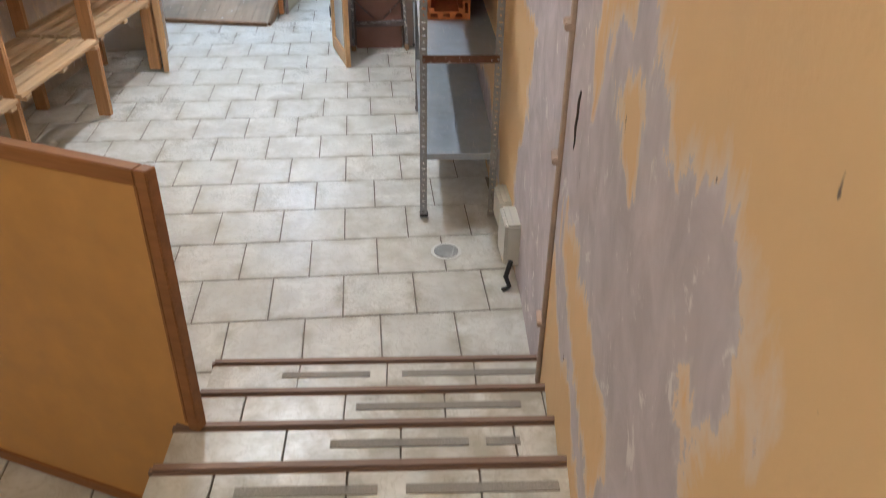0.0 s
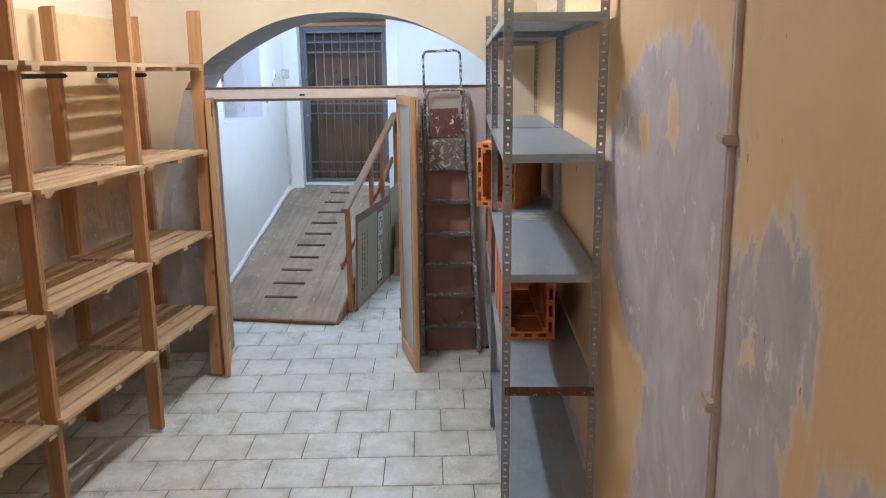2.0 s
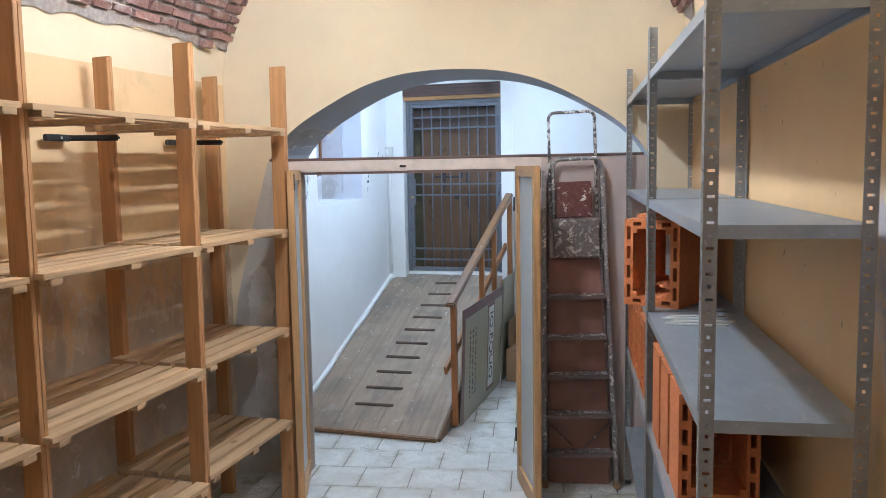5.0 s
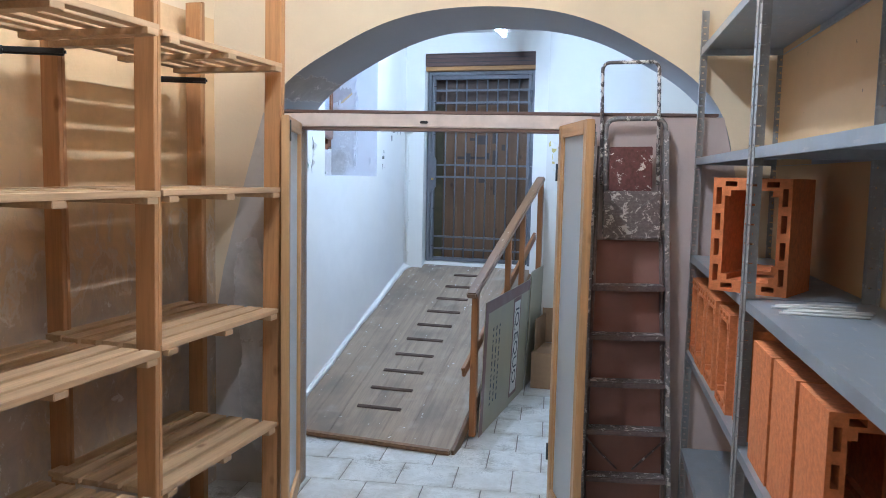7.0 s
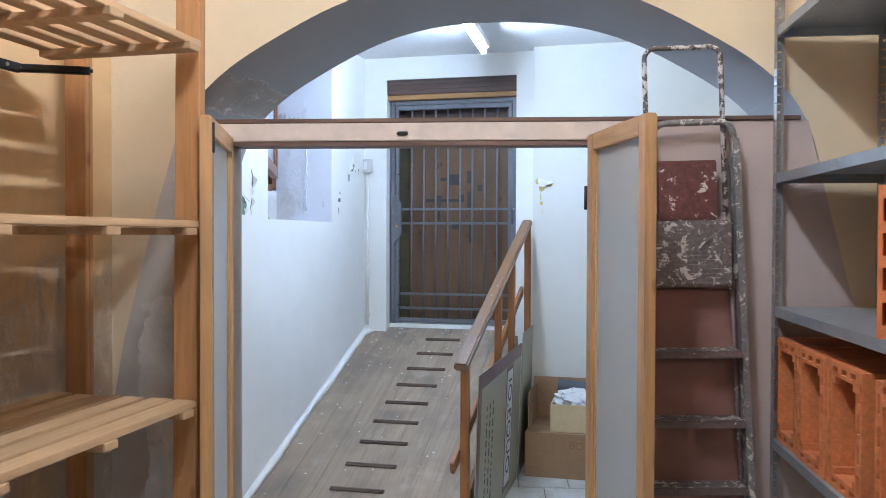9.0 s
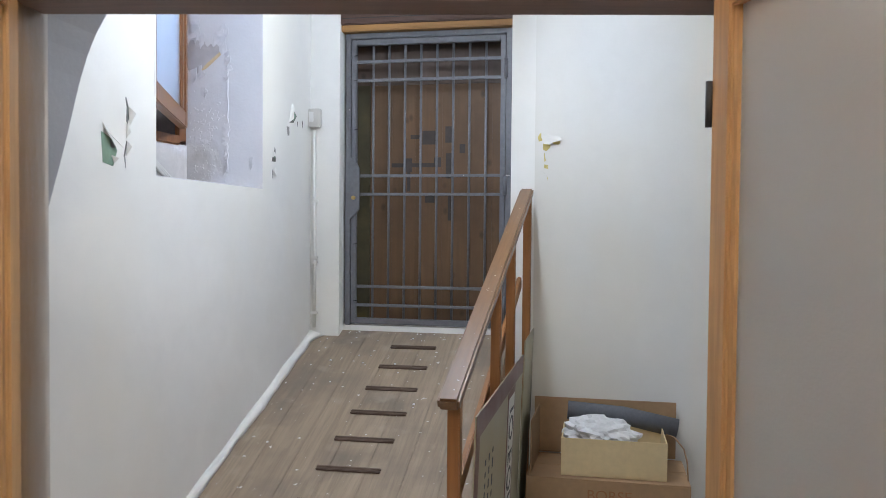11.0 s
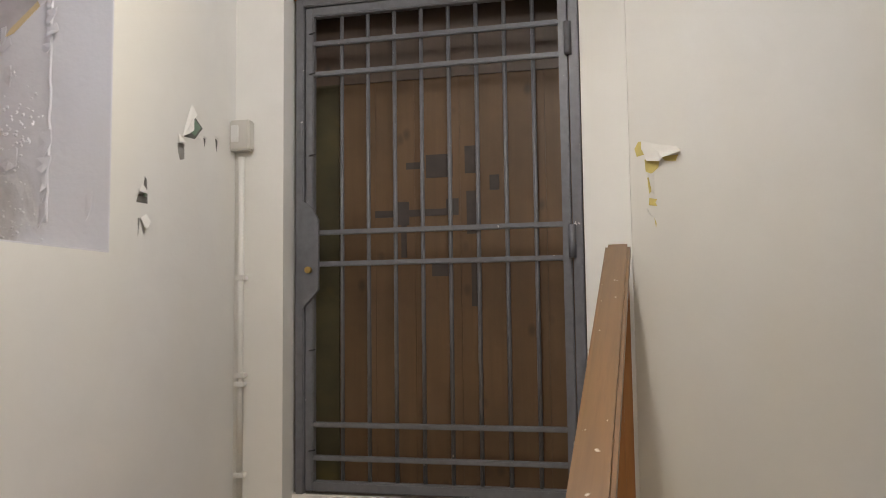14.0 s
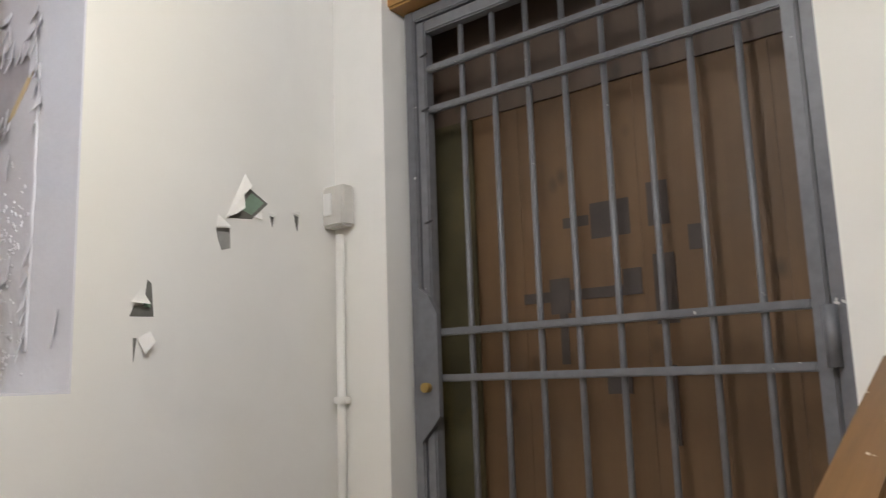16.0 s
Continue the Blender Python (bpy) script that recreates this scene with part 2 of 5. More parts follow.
M["header"] = plain("pinkish_header_paint", (0.70, 0.60, 0.54), 0.6, grain=14, var=0.12)
M["header_dark"] = timber("brown_header_edge", (0.17, 0.10, 0.075), 0, 0.6, False)
M["panel_wood"] = plain("ochre_panel", (0.60, 0.33, 0.10), 0.5, grain=9, var=0.09, bump=0.05)
M["panel_frame"] = timber("brown_panel_frame", (0.34, 0.15, 0.05), 0, 0.5, False)


def boards(name, c):
    """Dark varnished boards with faint grain and small knots."""
    g = G(name)
    a = g.noise(g.place((8, 8, 0.5)), 3.0, 5, 0.6, 0.5)
    col = g.mix(g.ramp(a, 0.3, 0.7), shade(c, 0.86), shade(c, 1.1))
    vo = g.node("ShaderNodeTexVoronoi")
    g.link(g.place((8.5, 8.5, 5.5)), vo.inputs["Vector"])
    vo.inputs["Scale"].default_value = 1.0
    col = g.mix(g.ramp(vo.outputs["Distance"], 0.06, 0.17, 0.8, 0), col, shade(c, 0.3))
    col = g.mix(g.ramp(g.noise(g.place(world=True), 2.6, 6, 0.65), 0.42, 0.68, 0, 0.6), col, shade(c, 0.55))
    g.bump(a, 0.1, 0.003)
    return g.done(col, 0.55)


M["old_door"] = boards("brown_plank_door", (0.132, 0.071, 0.031))
M["door_head"] = boards("dark_door_head_board", (0.085, 0.055, 0.039))
M["side"] = plain("greenish_door_edge", (0.075, 0.062, 0.028), 0.7, grain=7, var=0.35)
speckle(M["side"], (0.15, 0.115, 0.025), 2.6, 0.55, 0.12, 0.7)
M["stain"] = plain("dark_grey_stain", (0.062, 0.048, 0.044), 0.8, grain=20, var=0.25)
M["tarp"] = plain("dark_stain", (0.075, 0.06, 0.055), 0.8, grain=20, var=0.3)
M["gate"] = plain("grey_blue_gate_paint", (0.145, 0.148, 0.162), 0.42, grain=40, var=0.15)
speckle(M["gate"], (0.55, 0.54, 0.52), 42, 0.715)
M["window_wood"] = timber("varnished_window_wood", (0.23, 0.095, 0.035), 2, 0.35)
M["plastic_white"] = plain("off_white_plastic", (0.62, 0.60, 0.54), 0.4, grain=20, var=0.05, bump=0.02)
M["plastic_grey"] = plain("grey_conduit", (0.60, 0.58, 0.54), 0.55, grain=12, var=0.1, bump=0.1)
M["brass"] = plain("brass", (0.55, 0.38, 0.14), 0.35, 1.0, var=0.2)
M["black"] = plain("black_iron", (0.02, 0.02, 0.022), 0.5, grain=30)
M["maroon"] = plain("maroon_board", (0.34, 0.175, 0.14), 0.55, grain=8, var=0.14, bump=0.08)
M["card"] = plain("brown_cardboard", (0.36, 0.225, 0.12), 0.85, grain=25, var=0.1, bump=0.08)
M["card_light"] = plain("cream_cardboard", (0.66, 0.52, 0.30), 0.8, grain=25, var=0.07, bump=0.05)
M["foam"] = plain("grey_foam_roll", (0.12, 0.125, 0.14), 0.9, grain=60, var=0.15, bump=0.3)
M["paper"] = plain("crumpled_white_paper", (0.72, 0.72, 0.72), 0.8, grain=15, var=0.08, bump=0.25)
M["poster"] = plain("olive_poster", (0.36, 0.33, 0.23), 0.4, grain=5, var=0.14, bump=0.03)
M["poster_edge"] = plain("wine_poster_border", (0.16, 0.075, 0.075), 0.4, grain=5, var=0.15, bump=0.03)
M["ink"] = plain("dark_blue_ink", (0.035, 0.05, 0.075), 0.5, grain=9, var=0.1, bump=0.02)
M["label_white"] = plain("white_print", (0.72, 0.72, 0.70), 0.5, grain=9, var=0.04, bump=0.02)
M["cable"] = plain("plaster_covered_pipe", (0.52, 0.40, 0.32), 0.7, grain=14, var=0.2, bump=0.3)


def brick_material(name, c):
    g = G(name)
    v = g.place()
    g2 = g.node("ShaderNodeNewGeometry")
    rnd = g2.outputs["Random Per Island"]
    a, b = g.noise(v, 38, 5, 0.65), g.noise(v, 8, 4)
    col = g.mix(rnd, shade(c, 0.62), (c[0] * 1.15, c[1] * 1.2, c[2] * 1.25))
    col = g.mix(g.ramp(a, 0.35, 0.7, 0, 0.6), col, shade(c, 0.5))
    col = g.mix(g.ramp(b, 0.55, 0.7, 0, 0.7), col, (0.46, 0.40, 0.38))
    g.bump(a, 0.8, 0.012)
    return g.done(col, 0.9)


M["brick"] = brick_material("old_vault_brick", (0.33, 0.185, 0.155))
M["mortar"] = plain("grey_lime_mortar", (0.36, 0.31, 0.28), 0.95, grain=40, var=0.25, bump=0.6)


def clay_material():
    g = G("orange_hollow_clay")
    v = g.place()
    a, b = g.noise(v, 45, 5, 0.7), g.noise(v, 6, 4)
    c = (0.64, 0.215, 0.07)
    col = g.mix(g.ramp(a, 0.35, 0.65), shade(c, 0.8), shade(c, 1.12))
    col = g.mix(g.ramp(b, 0.5, 0.75, 0, 0.4), col, (0.66, 0.27, 0.11))
    g.bump(a, 0.5, 0.006)
    return g.done(col, 0.85)


M["clay"] = clay_material()


def zinc_material(name, c, rough):
    g = G(name)
    v = g.place()
    a, b, s = g.noise(v, 14, 5, 0.6), g.noise(v, 2.2, 4), g.noise(g.place((3, 0.5, 3)), 16, 4, 0.7)
    col = g.mix(g.ramp(a, 0.3, 0.7), shade(c, 0.85), shade(c, 1.1))
    col = g.mix(g.ramp(s, 0.59, 0.67, 0, 0.7), col, (0.55, 0.56, 0.57))
    col = g.mix(g.ramp(g.noise(v, 5.5, 6, 0.7), 0.55, 0.62, 0, 0.35), col, (0.5, 0.51, 0.52))
    col = g.mix(g.ramp(b, 0.55, 0.8, 0, 0.3), col, (0.23, 0.21, 0.19))
    g.bump(a, 0.06, 0.003)
    return g.done(col, g.ramp(a, 0.3, 0.7, rough - 0.1, rough + 0.12), 0.55)


M["zinc"] = zinc_material("galvanised_shelf", (0.41, 0.46, 0.52), 0.42)
M["zinc_post"] = zinc_material("galvanised_post", (0.36, 0.36, 0.36), 0.5)


def spattered(name, c, spots=0.6):
    """Dark ladder metal with drops of white paint."""
    g = G(name)
    v = g.place()
    a = g.noise(v, 26, 6, 0.7, 0.6)
    n = g.noise(v, 70, 3)
    col = g.mix(g.ramp(n, 0.3, 0.7), shade(c, 0.75), shade(c, 1.2))
    f = g.ramp(a, spots, spots + 0.02)
    col = g.mix(f, col, (0.70, 0.66, 0.62))
    g.bump(g.math("ADD", n, f), 0.3, 0.003)
    return g.done(col, 0.42, g.ramp(f, 0, 1, 0.2, 0.0))


M["ladder"] = spattered("painted_ladder_metal", (0.19, 0.14, 0.13), 0.63)
M["ladder_rail"] = spattered("worn_grey_ladder_rail", (0.24, 0.225, 0.225), 0.565)
M["ladder_tube"] = spattered("scuffed_white_ladder_tube", (0.42, 0.40, 0.39), 0.53)
M["ladder_plate"] = spattered("spattered_ladder_platform", (0.23, 0.20, 0.195), 0.55)
M["ladder_white"] = spattered("worn_white_ladder_tube", (0.15, 0.125, 0.12), 0.52)
M["ladder_red"] = spattered("wine_red_ladder_plate", (0.16, 0.065, 0.06), 0.60)


def glass_material(name, colour, rough, trans=1.0):
    g = G(name)
    v = g.place()
    g.bump(g.noise(v, 180, 2), 0.25, 0.002)
    g.out.inputs["Transmission Weight"].default_value = trans
    g.out.inputs["IOR"].default_value = 1.45
    return g.done(colour, rough)


M["frosted"] = glass_material("frosted_glass", (0.88, 0.91, 0.92), 0.55, 0.68)
M["window_glass"] = glass_material("ribbed_window_glass", (0.85, 0.9, 0.95), 0.35)


def glow(name, c, s):
    m, nt, b = nodes_of(name)
    b.inputs["Base Color"].default_value = (*c, 1)
    b.inputs["Emission Color"].default_value = (*c, 1)
    b.inputs["Emission Strength"].default_value = s
    return m


M["tube"] = glow("lit_cool_tube", (0.80, 0.89, 1.0), 245)
M["tube_warm"] = glow("lit_warm_tube", (1.0, 0.955, 0.88), 380)
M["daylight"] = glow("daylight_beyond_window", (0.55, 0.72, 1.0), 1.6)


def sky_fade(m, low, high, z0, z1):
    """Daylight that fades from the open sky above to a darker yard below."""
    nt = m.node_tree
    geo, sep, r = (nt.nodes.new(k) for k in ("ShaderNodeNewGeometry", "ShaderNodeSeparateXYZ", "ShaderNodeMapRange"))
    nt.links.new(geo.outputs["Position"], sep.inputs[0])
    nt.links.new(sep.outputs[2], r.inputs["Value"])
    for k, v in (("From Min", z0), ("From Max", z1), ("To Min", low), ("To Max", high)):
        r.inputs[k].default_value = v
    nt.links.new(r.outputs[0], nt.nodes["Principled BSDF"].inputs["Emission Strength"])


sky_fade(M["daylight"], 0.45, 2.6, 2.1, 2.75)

# ---- building blocks ----
def box(bm, x0, x1, y0, y1, z0, z1, bevel=0.0, m=None):
    r = bmesh.ops.create_cube(bm, size=1.0)
    vs = r["verts"]
    for v in vs:
        v.co = Vector(((x0 + x1) / 2 + v.co.x * (x1 - x0), (y0 + y1) / 2 + v.co.y * (y1 - y0), (z0 + z1) / 2 + v.co.z * (z1 - z0)))
    if bevel:
        es = list({e for v in vs for e in v.link_edges})
        bv = bmesh.ops.bevel(bm, geom=es, offset=bevel, segments=2, affect="EDGES", clamp_overlap=True)
        vs = list({v for f in bv["faces"] for v in f.verts} | {v for v in vs if v.is_valid})
    if m is not None:
        bmesh.ops.transform(bm, matrix=m, verts=[v for v in vs if v.is_valid])
    return bm


def cuboid(*a, **k):
    return box(bmesh.new(), *a, **k)


def rod(bm, pts, r, n=10, close=False):
    """A round tube along a line of points."""
    pts = [Vector(p) for p in pts]
    rings = []
    for i, p in enumerate(pts):
        a, b = pts[max(i - 1, 0)], pts[min(i + 1, len(pts) - 1)]
        d = (b - a).normalized()
        s = d.orthogonal().normalized() if abs(d.x) < 0.99 else Vector((0, 1, 0))
        ref = Vector((1, 0, 0)) if abs(d.x) < 0.9 else Vector((0, 1, 0))
        s = d.cross(ref).normalized()
        t = d.cross(s)
        rings.append([bm.verts.new(p + r * (s * math.cos(2 * math.pi * k / n) + t * math.sin(2 * math.pi * k / n))) for k in range(n)])
    for A, B in zip(rings, rings[1:]):
        for k in range(n):
            f = bm.faces.new((A[k], A[(k + 1) % n], B[(k + 1) % n], B[k]))
            f.smooth = True
    bm.faces.new(rings[0][::-1])
    bm.faces.new(rings[-1])
    return bm


def finish(bm):
    bmesh.ops.recalc_face_normals(bm, faces=bm.faces[:])
    me = bpy.data.meshes.new("mesh")
    bm.to_mesh(me)
    bm.free()
    return me


def thing(name, label, category, m=None, group="", kind=""):
    ob = tagged(new(name), label, category, group, kind)
    if m is not None:
        ob.matrix_world = m
    return ob


def part(name, bm, material, parent, label="", m=None):
    me = bm if isinstance(bm, bpy.types.Mesh) else finish(bm)
    if not me.materials:
        me.materials.append(material)
    ob = new(name, me)
    ob.parent = parent
    if m is not None:
        ob.matrix_basis = m
    if label:
        tagged(ob, label)
    return ob


def solid(name, bm, material, label, category, m=None, group="", kind=""):
    """A thing that is one mesh."""
    me = finish(bm)
    me.materials.append(material)
    ob = tagged(new(name, me), label, category, group, kind)
    if m is not None:
        ob.matrix_world = m
    return ob


def prism(bm, outline, y0, y1):
    """Extrudes an outline of (x, z) from y0 to y1."""
    a = [bm.verts.new((x, y0, z)) for x, z in outline]
    b = [bm.verts.new((x, y1, z)) for x, z in outline]
    bm.faces.new(a)
    bm.faces.new(b[::-1])
    for i in range(len(a)):
        j = (i + 1) % len(a)
        bm.faces.new((a[i], b[i], b[j], a[j]))
    return bm


def flat_prism(bm, outline, z0, z1):
    """Extrudes an outline of (x, y) from z0 to z1."""
    a = [bm.verts.new((x, y, z0)) for x, y in outline]
    b = [bm.verts.new((x, y, z1)) for x, y in outline]
    bm.faces.new(a[::-1])
    bm.faces.new(b)
    for i in range(len(a)):
        j = (i + 1) % len(a)
        bm.faces.new((a[i], a[j], b[j], b[i]))
    return bm


def lerp(table, v):
    for (a, p), (b, q) in zip(table, table[1:]):
        if v <= b:
            return p + (q - p) * max(0.0, (v - a) / (b - a))
    return table[-1][1]


# ---- plan ----
SKEW = 9.5
ARCH = pose(-1.71, 6.82, 0, 0, 0, SKEW)
WALL_L = -2.85
BACK_L, GATE_Y, BACK_R_Y, BACK_TOP = -2.92, 9.98, 9.75, 3.07
RIGHT = [(-1.2, 0.67), (2.8, 0.625), (3.5, 0.565), (4.2, 0.455), (7.4, 0.04)]


def right_x(y):
    return lerp(RIGHT, y)


SPRING, RISE = 2.6, 1.2


def vault_point(y, a, inset=0.0):
    """A point of the vault; a runs from 0 at the left springing to pi at the right one."""
    xr = right_x(y)
    c, h = (WALL_L + xr) / 2, (xr - WALL_L) / 2
    return Vector((c - (h - inset) * math.cos(a), y, SPRING + (RISE - inset) * math.sin(a)))

# ---- structure of the main room ----
floor = solid("floor", cuboid(-3.6, 2.6, -1.7, 10.4, -0.25, -0.005), M["grout"], "pale marbled floor tiles laid in running bond with dark joints", "floor", kind="structure")
solid("wall_left", cuboid(WALL_L - 0.5, WALL_L, -1.6, 7.4, -0.25, SPRING), M["left_wall"], "ochre painted wall, damp and stained low down", "wall", kind="structure")
bm = bmesh.new()
ys = [-1.6 + 0.25 * i for i in range(37)]
ins = [(right_x(y), y) for y in ys]
flat_prism(bm, ins + [(1.3, ys[-1]), (1.3, ys[0])], -0.25, SPRING)
solid("wall_right", bm, M["right_wall"], "ochre painted wall with large peeled patches of mauve plaster", "wall", kind="structure")
solid("wall_behind", cuboid(-3.4, 1.3, -1.9, -1.6, -0.25, 4.2), M["ochre"], "plain ochre wall behind the landing", "wall", kind="structure")

# barrel vault
bm = bmesh.new()
NA, NY = 40, 36
for sgn, inset in ((0, 0.0), (1, -0.25)):
    grid = [[bm.verts.new(vault_point(-1.6 + 9.1 * j / NY, math.pi * i / NA, inset)) for i in range(NA + 1)] for j in range(NY + 1)]
    for j in range(NY):
        for i in range(NA):
            f = bm.faces.new((grid[j][i], grid[j][i + 1], grid[j + 1][i + 1], grid[j + 1][i]))
            f.smooth = True
ceiling = solid("ceiling", bm, M["ochre"], "ochre plastered barrel vault with bare brick along its foot", "ceiling", kind="structure")

# bare brick at the foot of the vault: mortar bed and bricks
rng = random.Random(4)
def ragged(y):
    return 0.035 * noise.noise((y * 2.1, 3.7, 0)) + 0.03 * noise.noise((y * 7, 1.2, 0))


def bed(y0, y1, lo, hi, flip):
    bm = bmesh.new()
    n, k = int((y1 - y0) / 0.03), 26
    verts = {}
    for j in range(n + 1):
        y = y0 + (y1 - y0) * j / n
        a0 = lo(y)
        for i in range(k + 1):
            a = a0 + (hi - a0) * i / k
            p = vault_point(y, math.pi - a if flip else a, 0.012 + 0.008 * noise.noise((y * 14, a * 18, 0)))
            verts[i, j] = bm.verts.new(p)
    for j in range(n):
        for i in range(k):
            bm.faces.new((verts[i, j], verts[i + 1, j], verts[i + 1, j + 1], verts[i, j + 1]))
    return bm


def courses(y0, y1, lo, hi, flip):
    bm = bmesh.new()
    a, row = 0.12, 0
    while a < hi:
        da = 0.052
        y = y0 + (row % 2) * 0.12 - 0.1 * rng.random()
        while y < y1:
            ln = rng.uniform(0.13, 0.27)
            a0, a1 = a + rng.uniform(0.002, 0.008), a + da - rng.uniform(0.004, 0.010)
            ya, yb = max(y, y0), min(y + ln - 0.014, y1)
            if a0 > lo((ya + yb) / 2) + 0.01 and yb - ya > 0.04:
                d = 0.024 + rng.uniform(0, 0.016)
                vs = []
                for ins_ in (0.0, d):
                    s = 0.005 if ins_ else 0
                    for aa, yy in ((a0 + s, ya + s), (a1 - s, ya + s), (a1 - s, yb - s), (a0 + s, yb - s)):
                        aa += rng.uniform(-0.004, 0.004)
                        yy += rng.uniform(-0.006, 0.006)
                        vs.append(bm.verts.new(vault_point(yy, math.pi - aa if flip else aa, ins_)))
                bm.faces.new(vs[4:])
                for q in range(4):
                    bm.faces.new((vs[q], vs[(q + 1) % 4], vs[4 + (q + 1) % 4], vs[4 + q]))
            y += ln
        a += da
        row += 1
    return bm


for y0, y1, lo, hi, flip in ((3.2, 6.66, lambda y: 0.175 + ragged(y), 0.95, False), (5.5, 7.14, lambda y: 0.20 + (max(0.0, 6.84 - y) * 0.5) + 0.4 * max(0.0, y - 6.84) + 0.4 * ragged(y), 0.9, True)):
    tagged(part("mortar_bed", bed(y0, y1, lo, hi, flip), M["mortar"], ceiling, "grey lime mortar behind bare vault bricks"), kind="stuff")
    tagged(part("brickwork", courses(y0, y1, lo, hi, flip), M["brick"], ceiling, "rough old red bricks laid in the vault"), kind="stuff")

# arch wall: a wall with a wide arched opening, closed low down by thin infill
HALF = [(0.0, 1.56), (0.74, 1.52), (1.25, 1.43), (1.75, 1.30), (2.1, 1.20), (2.30, 1.035), (2.467, 0.77), (2.58, 0.53), (2.642, 0.28)]
MID_U, APEX, THICK = 0.335, 2.66, 0.65


def smooth(table, n=5):
    """Catmull-Rom through (z, half width) pairs, closed at the crown."""
    p = [Vector((h, z)) for z, h in table] + [Vector((0.0, 2.66))]
    p = [2 * p[0] - p[1]] + p + [Vector((-p[-2].x, p[-2].y))]
    out = []
    for a, b, c, d in zip(p, p[1:], p[2:], p[3:]):
        for i in range(n):
            t = i / n
            q = 0.5 * (2 * b + (c - a) * t + (2 * a - 5 * b + 4 * c - d) * t * t + (3 * b - a - 3 * c + d) * t ** 3)
            out.append((q.y, q.x))
    return out


CURVE = smooth(HALF)
left_edge = [(MID_U - h, z) for z, h in CURVE]
right_edge = [(MID_U + h + 0.02 * min(1, max(0, (z - 1.6) / 0.5)) * min(1, h / 0.3), z) for z, h in CURVE]
opening = left_edge + [(MID_U, APEX)] + right_edge[::-1]
bm = bmesh.new()
prism(bm, [(-1.6, -0.2), (-1.6, 4.1), (MID_U, 4.1), (MID_U, APEX)] + left_edge[::-1] + [(MID_U - 1.56, -0.2)], 0, THICK)
prism(bm, [(MID_U, APEX), (MID_U, 4.1), (2.9, 4.1), (2.9, -0.2), (MID_U + 1.56, -0.2)] + right_edge, 0, THICK)
for v in bm.verts:
    if v.co.y > 0.1:
        v.co.x += 0.06
arch_wall = solid("wall_arch", bm, M["ochre"], "ochre wall with a wide grey-edged arched opening", "wall", ARCH, kind="structure")
arch_wall.data.materials.append(M["intrados"])
arch_wall.data.materials.append(M["white"])
for p in arch_wall.data.polygons:
    c = p.center
    if abs(p.normal.y) < 0.3 and abs(c.x - MID_U) < 1.5 and c.z < 2.8 and c.z > 0.1:
        p.material_index = 1
    elif p.normal.y > 0.5:
        p.material_index = 2
# thin infill below the transom
def infill(name, us, mat, label):
    pts_l = [(z, h) for z, h in HALF if z <= 2.1]
    bm = bmesh.new()
    if us < 0:
        o = [(MID_U - h - 0.008, z) for z, h in pts_l] + [(-0.66, 2.1), (-0.66, 0)]
    else:
        o = [(0.79, 0), (0.79, 2.1)] + [(MID_U + h + (0.024 if z > 1.9 else 0.008), z) for z, h in pts_l[::-1]]
    prism(bm, o, -0.003, 0.12)
    return solid(name, bm, mat, label, "wall", ARCH, kind="structure")


infill("wall_infill_left", -1, M["infill"], "thin grey plastered infill beside the doorway")
infill("wall_infill_right", 1, M["mauve"], "thin mauve plastered infill behind the stepladder")
ledge = thing("trim_transom", "pinkish wooden header with a dark top board over the doorway", "door header", ARCH, kind="structure")
part("header", cuboid(-0.73, 0.90, -0.012, 0.10, 2.03, 2.10, bevel=0.003), M["header"], ledge)
part("top_board", cuboid(-0.86, 1.53, -0.012, 0.13, 2.102, 2.118, bevel=0.002), M["header_dark"], ledge, "thin dark top board")
part("lower_edge", cuboid(-0.66, 0.79, -0.006, 0.10, 2.012, 2.028), M["header_dark"], ledge, "brown lower edge of the header")
part("latch", cuboid(0.0, 0.045, -0.022, -0.010, 2.05, 2.065, bevel=0.004), M["black"], ledge, "small black iron latch")
for u0 in (-0.72, 0.79):
    part("door_jamb", cuboid(u0, u0 + 0.06, -0.01, 0.11, 0.0, 2.03, bevel=0.003), M["door_pine"], ledge, "pine door jamb")

